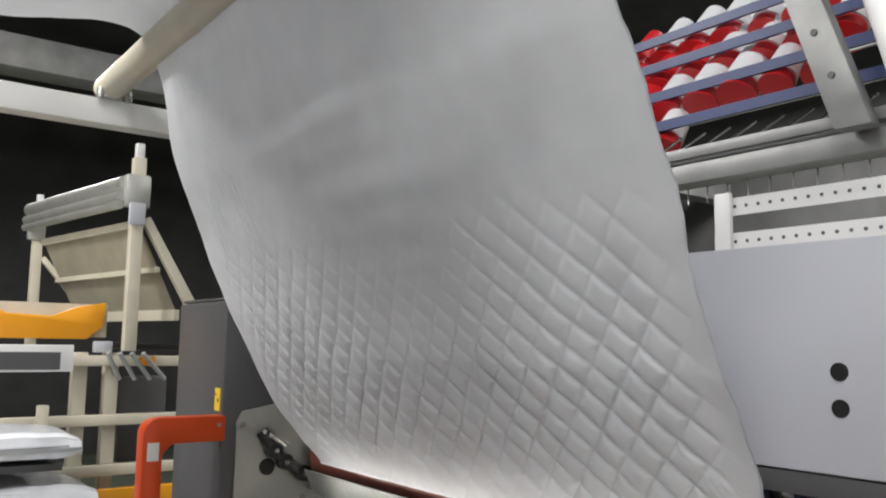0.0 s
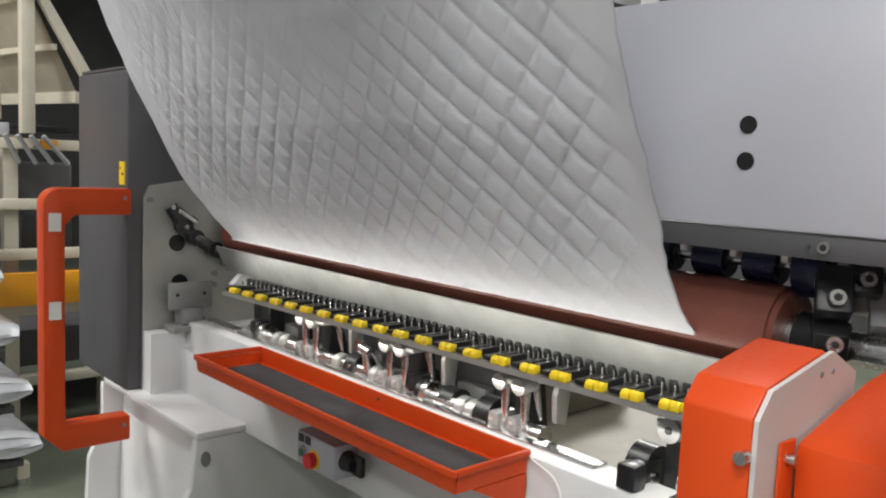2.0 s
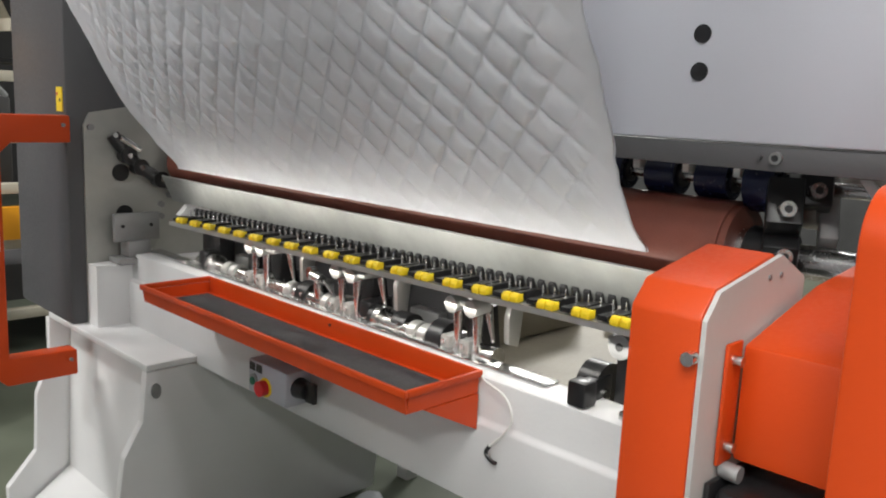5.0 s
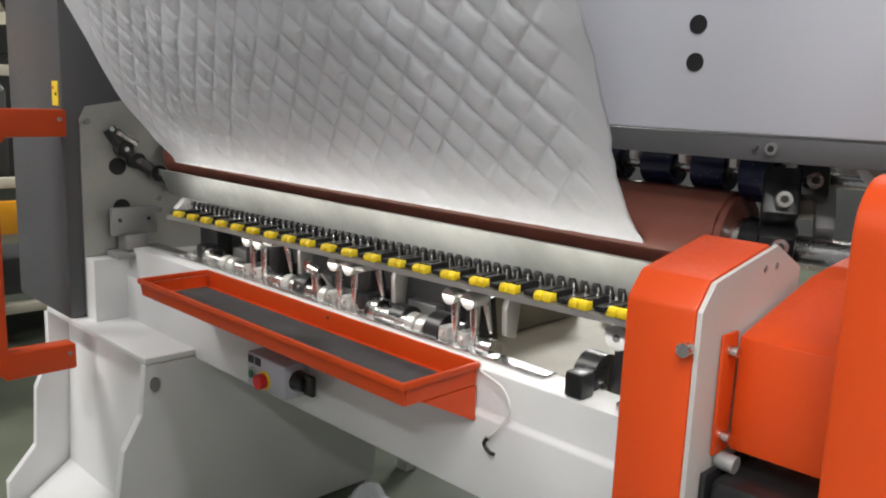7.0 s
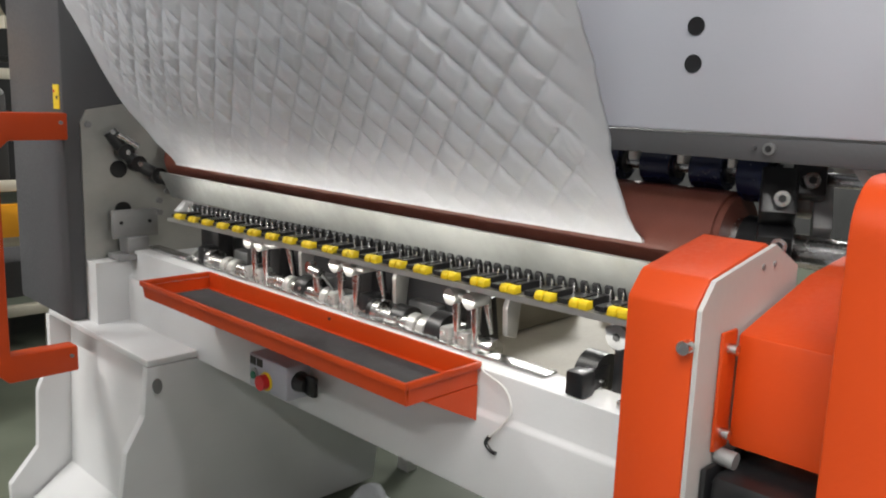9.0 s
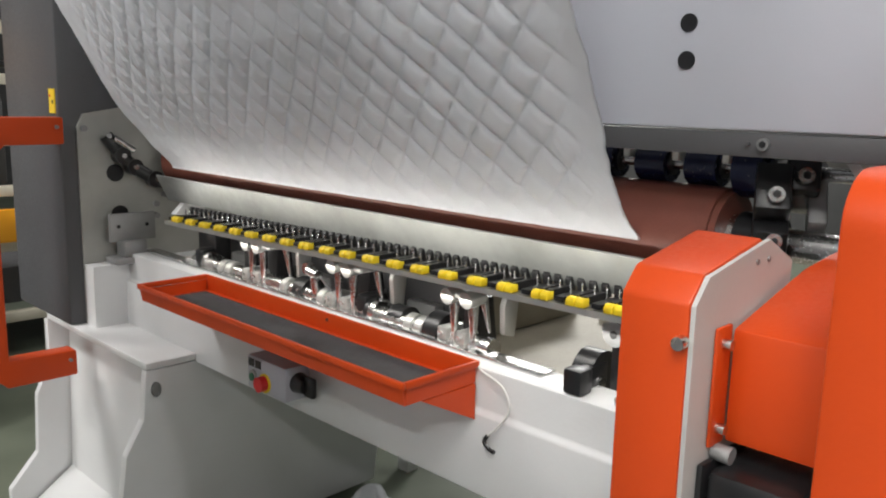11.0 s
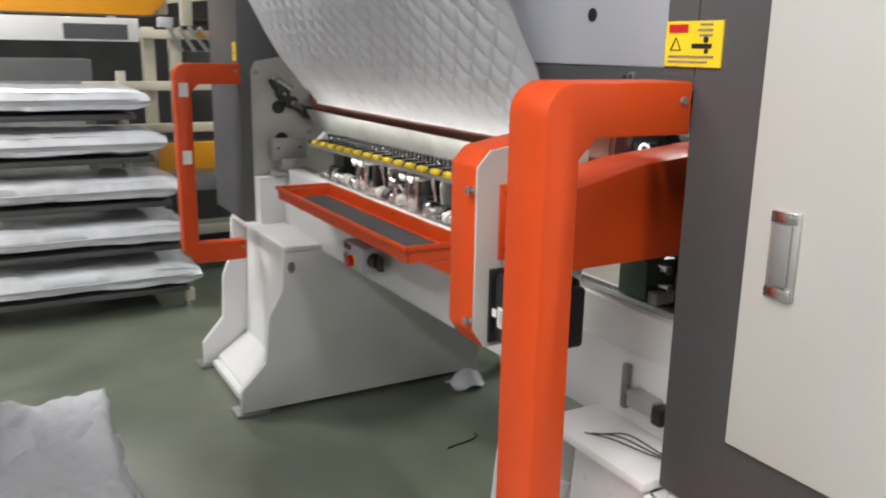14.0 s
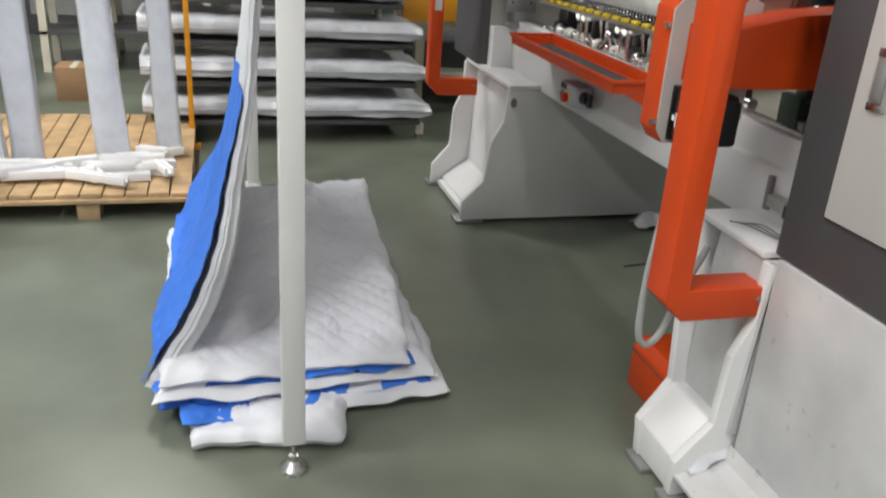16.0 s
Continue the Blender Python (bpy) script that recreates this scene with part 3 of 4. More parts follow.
part("rail", bm_box(1.80, 1.835, 2.80, 3.02, 0.956, 0.968, bevel=0.002), M_STEEL, br)
for x in (1.725, 1.82):
    part("screw_hole", bm_rod((x, 3.052, 1.045), (x, 3.056, 1.045), 0.006, seg=12), M_BLACK, br)
for x, z in ((1.89, 1.10), (1.89, 1.06), (1.66, 1.355), (1.92, 1.13)):
    part("bolt", bm_rod((x, 3.118, z), (x, 3.131, z), 0.01, seg=12), M_GREY, sp)
part("white_lug", bm_prism([(1.86, 1.085), (1.90, 1.125), (1.97, 1.12), (1.97, 1.075)], "y", 2.94, 2.97, 0.004), M_WHITE, sp)
part("inner_frame", bm_box(1.64, 2.2, 3.06, 3.128, 0.72, 0.922), M_WHITE, sp)

# ---- switch box, wire ----
sw = thing("switch_box", "grey push-button box with a red emergency stop", "switch box")
part("case", bm_box(1.672, 1.744, 2.06, 2.225, 0.745, 0.832, bevel=0.006), M_PANEL, sw)
for y, z, m, r, d in ((2.195, 0.785, M_HOSE, 0.013, 0.006), (2.145, 0.775, M_YELLOW, 0.024, 0.004), (2.145, 0.775, M_RED, 0.019, 0.022)):
    part("button", bm_rod((1.673, y, z), (1.672 - d, y, z), r, seg=22), m, sw, "red mushroom button" if m == M_RED else "")
part("button", bm_rod((1.673, 2.195, 0.78), (1.663, 2.195, 0.78), 0.010, seg=18), mat("green_plastic", (0.02, 0.18, 0.1), 0.4, 0, 0.1, 10, 0), sw, "green push button")
for y in (2.175, 2.205):
    part("legend_plate", bm_box(1.6705, 1.6728, y - 0.012, y + 0.012, 0.805, 0.825), M_BLACK, sw)
part("rotary_knob", bm_rod((1.71, 2.061, 0.79), (1.71, 2.025, 0.79), 0.026, 0.02, seg=20), M_BLACK, sw, "black rotary knob")
part("knob_grip", bm_box(1.703, 1.717, 1.995, 2.03, 0.765, 0.815, bevel=0.004), M_BLACK, sw)
wr = thing("loose_wire", "loose grey wire with a black plug hanging off the beam", "wire")
bm = bmesh.new()
tube(bm, curve_pts([(1.77, 1.53, 0.962), (1.74, 1.50, 0.958), (1.735, 1.44, 0.94), (1.733, 1.42, 0.90), (1.732, 1.445, 0.86), (1.732, 1.47, 0.835)], 10), 0.0025, 8)
part("wire", bm, M_LABEL, wr)
bm = bmesh.new()
tube(bm, curve_pts([(1.732, 1.47, 0.835), (1.732, 1.478, 0.82), (1.732, 1.465, 0.808), (1.732, 1.452, 0.806)], 8), 0.0042, 8)
part("plug", bm, M_BLACK, wr)

# ---- inside the near end of the machine ----
va = thing("air_valve", "small black and steel air valve with a lever on the beam", "valve")
part("body", bm_box(1.712, 1.744, 0.776, 0.848, 0.772, 0.806, bevel=0.003), M_ALU, va)
part("coil", bm_box(1.709, 1.744, 0.748, 0.775, 0.764, 0.80, bevel=0.004), M_BLACK, va)
part("lever", bm_box(1.728, 1.744, 0.868, 0.884, 0.752, 0.848, bevel=0.003), M_GREY, va)
part("lever_pin", bm_rod((1.725, 0.848, 0.792), (1.73, 0.87, 0.796), 0.007), M_GREY, va)
gm = thing("gear_motor", "dark green and black gear motor inside the machine", "motor")
part("housing", bm_box(1.86, 2.02, 0.87, 1.0, 0.905, 1.06, bevel=0.02), M_GREENPAINT, gm)
part("cylinder", bm_rod((1.88, 0.80, 1.0), (1.88, 0.88, 1.0), 0.035, seg=22), M_GREY, gm)
part("bracket", bm_box(2.06, 2.11, 0.66, 0.72, 0.90, 1.12, bevel=0.005), M_GREY, gm)
part("carriage_block", bm_box(1.765, 1.845, 0.872, 0.955, 0.976, 1.06, bevel=0.005), M_GREENPAINT, gm, "dark green carriage block")
part("carriage_stem", bm_box(1.79, 1.83, 0.885, 0.93, 1.06, 1.20, bevel=0.004), M_DARK, gm)
part("stop_plate", bm_box(1.77, 1.82, 0.845, 0.871, 0.974, 1.0, bevel=0.003), M_GREY, gm)
for y, z in ((0.835, 1.01), (0.842, 1.045)):
    part("stop_screw", bm_rod((1.795, y, z), (1.795, y + 0.03, z), 0.009, seg=12), M_STEEL, gm)
part("coupling", bm_rod((2.12, 0.6, 1.05), (2.12, 1.0, 1.05), 0.024, seg=20), M_BLACK, gm)
for k in range(6):
    part("cable", bm_rod((1.87 + 0.012 * k, 0.80 + 0.01 * k, 0.905), (1.86 + 0.02 * k, 0.86 + 0.02 * k, 1.09), 0.004, seg=8), M_BLACK if k % 2 else M_HOSE, gm)
ho = thing("corrugated_hose", "grey corrugated cable hose looping below the guard rail", "hose")
bm = bmesh.new()
tube(bm, curve_pts([(1.42, 0.80, 0.94), (1.37, 0.77, 0.85), (1.335, 0.75, 0.65), (1.335, 0.75, 0.48), (1.36, 0.75, 0.43), (1.40, 0.75, 0.46), (1.44, 0.75, 0.58), (1.50, 0.76, 0.70)], 26), 0.0095, 12)
part("hose", bm, M_HOSE, ho)
bm = bmesh.new()
tube(bm, curve_pts([(1.43, 0.805, 0.955), (1.42, 0.80, 0.94), (1.395, 0.785, 0.895)], 10), 0.0125, 12)
part("taped_end", bm, M_BLACK, ho, "black taped hose end")
fb = thing("floor_box", "orange steel box on the floor behind the machine leg", "box")
part("body", bm_prism([(1.61, 0.0), (1.61, 0.15), (1.64, 0.18), (1.80, 0.18), (1.80, 0.0)], "y", 1.0, 1.22, 0.004), M_ORANGE, fb)
part("lid_seam", bm_box(1.607, 1.61, 1.0, 1.22, 0.135, 0.138), M_DARK, fb)


def film(name, centre, size, seed, label, n=26):
    """A crumpled sheet of clear-white packing film."""
    t = thing(name, label, "plastic film")
    bm = bmesh.new()
    g = []
    for i in range(n + 1):
        r = []
        for k in range(n + 1):
            u, v = i / n - 0.5, k / n - 0.5
            q = Vector((u * 2.6, v * 2.6, seed))
            f = noise.turbulence(q, 3, True)
            dome = max(0, 1 - 3.2 * (u * u + v * v))
            r.append(bm.verts.new((centre[0] + size[0] * (u + 0.12 * noise.noise(q * 1.7)), centre[1] + size[1] * (v + 0.12 * noise.noise(q * 1.3 + Vector((9, 0, 0)))), centre[2] + size[2] * (dome * 0.75 + 0.22 * f * (0.3 + dome)))))
        g.append(r)
    for i in range(n):
        for k in range(n):
            bm.faces.new((g[i][k], g[i + 1][k], g[i + 1][k + 1], g[i][k + 1]))
    ob = part("sheet", bm, M_WRAP, t)
    return t


film("packing_film", (1.56, 0.70, 0.10), (0.16, 0.18, 0.14), 4, "crumpled clear packing film lying on the machine foot")
film("packing_film", (1.53, 0.16, 0.095), (0.12, 0.22, 0.035), 11, "crumpled clear packing film on the toe ledge")
film("packing_film", (2.42, 2.63, 0.01), (0.16, 0.12, 0.08), 5, "crumpled clear packing film on the floor by the leg")

# ---- cover, gearbox, motor ----
cov = thing("drive_cover", "orange sheet metal drive cover with a grey side plate", "cover")
outl = [(1.36, 0.975), (1.36, 1.272), (1.385, 1.30), (1.52, 1.325), (1.56, 1.30), (1.44, 0.94), (1.385, 0.94)]
part("shell", bm_prism(outl, "y", 0.880, 0.962, 0.004), M_ORANGE, cov)
part("plate", bm_prism([(1.362, 0.978), (1.362, 1.27), (1.387, 1.298), (1.53, 1.323), (1.60, 1.29), (1.60, 1.0), (1.45, 0.944), (1.386, 0.943)], "y", 0.874, 0.8795), M_DOOR, cov, "pale grey side plate")
for x, z in ((1.368, 1.231), (1.368, 0.995)):
    part("hex_bolt", bm_rod((1.3605, 0.885, z), (1.3475, 0.885, z), 0.0075, seg=12), M_STEEL, cov, "steel bolt")
for x in (1.50, 1.53):
    part("screw_hole", bm_rod((x, 0.8725, 1.30), (x, 0.8742, 1.30), 0.0035, seg=10), M_GREY, cov)
gb = thing("gearbox_cover", "orange boxed gear cover with a sloping top", "cover")
part("body", bm_prism([(1.437, 1.105), (1.437, 1.235), (1.50, 1.250), (1.62, 1.278), (1.87, 1.302), (1.87, 1.105)], "y", 0.752, 0.867, 0.004), M_ORANGE, gb)
part("flange", bm_box(1.406, 1.44, 0.868, 0.8732, 1.104, 1.240, bevel=0.0024), M_ORANGE, gb)
for z in (1.125, 1.221):
    part("hex_bolt", bm_rod((1.42, 0.870, z), (1.42, 0.858, z), 0.006, seg=12), M_STEEL, gb, "steel bolt")
mo = thing("servo_motor", "black servo motor with a white type plate", "motor")
part("body", bm_box(1.395, 1.515, 0.765, 0.866, 0.957, 1.085, bevel=0.012), M_BLACK, mo)
part("rear_cap", bm_box(1.402, 1.508, 0.745, 0.767, 0.965, 1.075, bevel=0.008), M_BLACK, mo)
part("flange", bm_box(1.389, 1.52, 0.866, 0.8735, 0.952, 1.09, bevel=0.003), M_BLACK, mo)
part("type_plate", bm_box(1.3935, 1.3958, 0.797, 0.847, 0.989, 1.026), M_LABEL, mo, "white printed type plate")
for k in range(5):
    part("print_bar", bm_box(1.3925, 1.3938, 0.802 + 0.003 * (k % 2), 0.842, 0.994 + 0.006 * k, 0.9965 + 0.006 * k), M_GREY, mo)
part("small_label", bm_box(1.3935, 1.3958, 0.852, 0.864, 1.004, 1.018), M_LABEL, mo)
part("cable_gland", bm_rod((1.425, 0.850, 1.095), (1.425, 0.872, 1.096), 0.010, seg=14), M_GREY, mo, "steel cable gland")

# ---- quilt ----
def quilt_height(u, v, a=0.0435, b=0.047, soft=0.0075):
    """Puffed diamonds between narrow stitched seams; 0 on a seam, up to 1 in the middle of a diamond."""
    span = 2 / math.hypot(1 / a, 1 / b)
    d = []
    for p in (u / a + v / b, u / a - v / b):
        f = p / 2 - math.floor(p / 2)
        d.append(min(f, 1 - f) * span)
    near, far = min(d), max(d)
    return (1 - math.exp(-near / soft)) * (0.82 + 0.18 * min(1, far / (span / 2)))


def cloth_sheet(name, parent, place, nu, nv, material, label=""):
    """A grid of points place(u, v), u and v from 0 to 1, as one smooth sheet."""
    bm = bmesh.new()
    g = [[bm.verts.new(place(i / nu, k / nv)) for k in range(nv + 1)] for i in range(nu + 1)]
    for i in range(nu):
        for k in range(nv):
            bm.faces.new((g[i][k], g[i][k + 1], g[i + 1][k + 1], g[i + 1][k]))
    ob = part(name, bm, material, parent, label)
    for p in ob.data.polygons:
        p.use_smooth = True
    return ob


def quilt():
    t = thing("hanging_quilt", "white quilted fabric web with diamond stitching rising from the roller", "quilted fabric")
    ctrl = [(1.859, 0, 1.236), (1.852, 0, 1.255), (1.79, 0, 1.355), (1.62, 0, 1.64), (1.45, 0, 1.94), (1.33, 0, 2.2), (1.26, 0, 2.42), (1.20, 0, 2.53), (1.08, 0, 2.555), (0.78, 0, 2.50), (0.49, 0, 2.552)]
    raw = curve_pts(ctrl, 60)
    pts, arcs, arc = [raw[0]], [0.0], 0.0
    for a, b in zip(raw, raw[1:]):
        arc += (b - a).length
        if arc - arcs[-1] > (0.0034 if arc < 0.75 else 0.011):
            pts.append(b)
            arcs.append(arc)

    def along(x, table):
        for (xa, ya), (xb, yb) in zip(table, table[1:]):
            if x <= xb:
                f = max(0, (x - xa) / (xb - xa))
                return ya + (yb - ya) * f * f * (3 - 2 * f)
        return table[-1][1]

    near_side = ((0, 1.263), (0.13, 1.265), (0.40, 1.248), (0.84, 1.212), (1.2, 1.235), (3, 1.235))
    far_side = ((0, 2.945), (0.10, 3.005), (0.24, 3.055), (0.57, 3.05), (1.0, 2.985), (1.35, 2.915), (3, 2.915))

    def place(u, v):
        i = round(u * (len(pts) - 1))
        p, arc = pts[i], arcs[i]
        d = (pts[min(i + 1, len(pts) - 1)] - pts[max(i - 1, 0)]).normalized()
        nrm = Vector((-d.z, 0, d.x))
        y0, y1 = along(arc, near_side), along(arc, far_side)
        y = y0 + (y1 - y0) * v
        edge = min(1, min(v / 0.07, (1 - v) / 0.10))
        edge = edge * edge * (3 - 2 * edge)
        fall = 1 - 0.92 * min(1, max(0, (arc - 0.44) / 0.4))
        root = min(1, arc / 0.10)
        seam = Vector((y * 5, arc * 5, 1))
        h = 0.0100 * quilt_height(y - 1.741 + 0.006 * noise.noise(seam), arc - 0.281 + 0.006 * noise.noise(seam + Vector((7, 0, 0)))) * edge * fall * (0.25 + 0.75 * root)
        # upright pleats towards the far edge
        far = min(1, max(0, (v - 0.62) / 0.2)) * min(1, max(0, (0.985 - v) / 0.05))
        ripple = math.sin(y * 142 + 1.6 * noise.noise(Vector((y * 4, arc * 2.2, 5))))
        h += 0.0040 * far * (1 - abs(ripple)) * min(1, arc / 0.15) * (0.65 + 0.7 * noise.noise(Vector((y * 9, arc * 5, 8))))
        h += (0.012 * noise.noise(Vector((y * 2.2, arc * 1.9, 0))) + 0.0032 * noise.noise(Vector((y * 11, arc * 6, 3)))) * min(1, arc / 0.15)
        # drag creases running down to the near lower corner
        across = (y - y0) * 0.886 - arc * 0.464
        pull = math.exp(-((across + 0.005) / 0.05) ** 2) * math.exp(-((arc - 0.12) / 0.11) ** 2)
        h += 0.0022 * pull * abs(math.sin(across * 230 + 1.5 * noise.noise(Vector((across * 30, arc * 3, 2)))))
        h += 0.006 * max(0, 1 - v / 0.09) * noise.noise(Vector((y * 5, arc * 7, 11))) * min(1, arc / 0.2)
        y += (1 - edge) * 0.008 * noise.noise(Vector((0.3, arc * 9, v > 0.5))) + (1 - edge) * 0.003 * noise.noise(Vector((0.7, arc * 40, v > 0.5)))
        if v < 0.5:
            y -= 0.022 * (1 - edge) * math.exp(-(arc / 0.03) ** 2)
        return Vector((p.x, y, p.z)) + nrm * h

    cloth_sheet("web", t, place, len(pts) - 1, 500, M_CLOTH)
    cloth_sheet("selvedge", t, lambda u, v: place(u, v * 0.006) + Vector((0.006 * v, -0.004, 0.004 * v)), len(pts) - 1, 3, M_CLOTH, "frayed fabric edge")
    return t


quilt()

# ---- gantry over the machine ----
ga = thing("fabric_gantry", "white steel gantry with a guide bar carrying the fabric", "gantry")
for y in (0.94, 3.40):
    part("post", bm_box(0.43, 0.49, y - 0.03, y + 0.03, 0.10 if y < 2 else 0.02, 2.36, bevel=0.004), M_WHITE, ga)
    part("cross_beam", bm_box(-0.4, 1.75, y - 0.04, y + 0.04, 2.362, 2.45, bevel=0.004), M_WHITE, ga)
part("guide_bar", bm_rod((1.235, 0.96, 2.50), (1.235, 3.42, 2.50), 0.048, seg=32), M_BEIGE, ga, "cream guide bar")

part("guide_bar", bm_rod((0.475, 0.96, 2.50), (0.475, 3.42, 2.50), 0.045, seg=32), M_BEIGE, ga, "cream guide bar")
part("level_stem", bm_rod((0.46, 0.94, 0.03), (0.46, 0.94, 0.10), 0.008, seg=14), M_STEEL, ga, "threaded steel stem")
part("level_nut", bm_rod((0.46, 0.94, 0.034), (0.46, 0.94, 0.05), 0.016, seg=6), M_STEEL, ga)
bm = bmesh.new()
rod(bm, (0.46, 0.94, 0), (0.46, 0.94, 0.012), 0.038, 0.038, seg=28)
rod(bm, (0.46, 0.94, 0.012), (0.46, 0.94, 0.034), 0.036, 0.016, seg=28)
part("level_foot", bm, M_STEEL, ga, "round chrome levelling foot")
part("rear_foot", bm_box(0.42, 0.50, 3.36, 3.44, 0, 0.02), M_WHITE, ga)
for y in (3.33,):
    for x in (1.19, 1.28):
        part("bearing_bolt", bm_rod((x, y, 2.44), (x, y, 2.475), 0.012, seg=10), M_STEEL, ga)
part("bar_bearing", bm_box(1.20, 1.27, 3.345, 3.40, 2.45, 2.49, bevel=0.006), M_STEEL, ga)


# ---- heap of quilt below the gantry ----
def slab(name, parent, corners, thick, material, seed, label="", nu=64, nv=64, tex=0.004, rumple=0.0):
    """A thick soft folded layer over four corners (front left, front right, back right, back left), with rounded edges."""
    fl, fr, brc, bl = [Vector(c) for c in corners]

    def base(u, v):
        return (fl * (1 - v) + fr * v) * (1 - u) + (bl * (1 - v) + brc * v) * u

    bm = bmesh.new()
    top = [[None] * (nv + 1) for _ in range(nu + 1)]
    bot = [[None] * (nv + 1) for _ in range(nu + 1)]
    for i in range(nu + 1):
        for k in range(nv + 1):
            u, v = i / nu, k / nv
            e = min(u, 1 - u, v, 1 - v) * 12
            rnd = math.sqrt(max(0, 1 - max(0, 1 - e) ** 2))
            p = base(u, v)
            q = Vector((p.x * 3.2, p.y * 3.2, seed))
            wob = Vector((0.03 * noise.noise(q * 0.9 + Vector((5, 0, 0))) + 0.012 * noise.noise(q * 4 + Vector((1, 0, 0))), 0.03 * noise.noise(q * 0.9) + 0.014 * noise.noise(q * 4), 0))
            h = tex * (quilt_height(p.x, p.y, 0.035, 0.038) - 0.4) * min(1, e) + 0.030 * noise.noise(q) * (0.25 + 0.75 * min(1, e)) + 0.016 * noise.noise(q * 3.1) + rumple * (0.030 * noise.noise(q * 2.6 + Vector((3, 1, 0))) + 0.03 * abs(noise.noise(q * 4.0))) * max(0, (u - 0.55) / 0.45)
            p = p + wob
            top[i][k] = bm.verts.new((p.x, p.y, max(0.002, p.z + thick * (0.5 + 0.5 * rnd) + h)))
            bot[i][k] = bm.verts.new((p.x, p.y, max(0.001, p.z + thick * (0.5 - 0.5 * rnd) + h * 0.6)))
    for i in range(nu):
        for k in range(nv):
            bm.faces.new((top[i][k], top[i + 1][k], top[i + 1][k + 1], top[i][k + 1]))
            bm.faces.new((bot[i][k], bot[i][k + 1], bot[i + 1][k + 1], bot[i + 1][k]))
    bmesh.ops.remove_doubles(bm, verts=bm.verts[:], dist=0.0008)
    ob = part(name, bm, material, parent, label)
    for p in ob.data.polygons:
        p.use_smooth = True
    return ob


pile = thing("quilt_pile", "heap of folded white quilt with blue backing on the floor", "fabric pile")
slab("fold", pile, ((0.17, 1.05, 0.0), (0.62, 1.02, 0.0), (0.66, 1.5, 0.0), (0.16, 1.5, 0.0)), 0.055, M_CLOTH, 1, "white rolled edge")
slab("blue_fold", pile, ((0.15, 1.13, 0.045), (0.55, 1.13, 0.045), (0.6, 1.5, 0.05), (0.12, 1.5, 0.05)), 0.018, M_BLUE, 2, "blue backing")
slab("fold", pile, ((0.30, 1.15, 0.0), (0.99, 1.21, 0.0), (0.97, 2.5, 0.0), (0.2, 2.45, 0.0)), 0.065, M_CLOTH, 3, "white quilt fold")
slab("blue_fold", pile, ((0.09, 1.20, 0.055), (0.93, 1.24, 0.05), (0.92, 2.45, 0.10), (0.09, 2.4, 0.10)), 0.02, M_BLUE, 4, "blue backing")
slab("fold", pile, ((0.07, 1.17, 0.066), (0.93, 1.23, 0.060), (0.95, 2.5, 0.12), (0.10, 2.4, 0.12)), 0.052, M_CLOTH, 5, "white quilt fold")
slab("blue_fold", pile, ((0.08, 1.20, 0.108), (0.86, 1.25, 0.10), (0.90, 2.45, 0.22), (0.12, 2.35, 0.22)), 0.020, M_BLUE, 6, "blue backing")
slab("top_fold", pile, ((0.09, 1.19, 0.118), (0.85, 1.25, 0.112), (0.94, 2.55, 0.27), (0.22, 2.47, 0.27)), 0.055, M_CLOTH, 8, "white quilted top layer", 150, 130, 0.009, 1.0)


LINE = curve_pts([(0.08, 0, 0.10), (0.135, 0, 0.19), (0.22, 0, 0.36), (0.30, 0, 0.70), (0.36, 0, 1.15), (0.40, 0, 1.7), (0.42, 0, 2.50)], 16)


def hang_place(dx, y_front, y_back):
    def place(u, v):
        p = LINE[round(u * (len(LINE) - 1))]
        y = y_front + (y_back - y_front) * v
        low = max(0, 1 - p.z / 0.9)
        w = 0.045 * noise.noise(Vector((y * 1.6, p.z * 0.9, 0.4))) + 0.016 * noise.noise(Vector((y * 6, p.z * 3, 2))) + 0.005 * quilt_height(y, p.z)
        return Vector((p.x + dx * (0.35 + 0.65 * low) + w + 0.13 * v * (1 - low) + 0.15 * v * low, y + 0.04 * noise.noise(Vector((p.z * 2.5, 1, v))) * (1 - v), p.z + 0.16 * v * low))
    return place


hg = thing("hanging_web", "white quilt with blue backing hanging from the gantry to the heap", "quilted fabric")
HF, HM, HB = hang_place(0.045, 1.28, 2.75), hang_place(-0.045, 1.26, 2.75), hang_place(-0.058, 1.25, 2.75)
cloth_sheet("front_layer", hg, HF, len(LINE) - 1, 90, M_CLOTH, "white quilt face")
cloth_sheet("middle_layer", hg, HM, len(LINE) - 1, 90, M_CLOTH, "white quilt face")
cloth_sheet("blue_layer", hg, lambda u, v: HB(u * 0.60, v) + Vector((-0.012 * math.sin(math.pi * u) * (1 - 0.5 * v), 0, 0.05 * u * noise.noise(Vector((v * 9, 4, 0))))), 60, 90, M_BLUE, "blue backing")
cloth_sheet("edge_fold", hg, lambda u, v: HF(u, 0).lerp(HM(u, 0), v) + Vector((0.004 * math.sin(v * 9), -0.018 * math.sin(math.pi * v) - 0.006 * math.sin(v * 3 * math.pi) ** 2 + 0.006 * noise.noise(Vector((u * 30, v, 0))), 0)), len(LINE) - 1, 14, M_CLOTH, "thick white quilt edge")

wi = thing("loose_wires", "three thin black wires lying on the machine foot", "wire")
for k in range(3):
    bm = bmesh.new()
    tube(bm, curve_pts([(1.62 + 0.012 * k, 0.86 - 0.01 * k, 0.728), (1.64 + 0.02 * k, 0.80, 0.735), (1.67 + 0.01 * k, 0.72, 0.73), (1.70, 0.665, 0.73)], 8), 0.0016, 8)
    part("wire", bm, M_BLACK, wi)
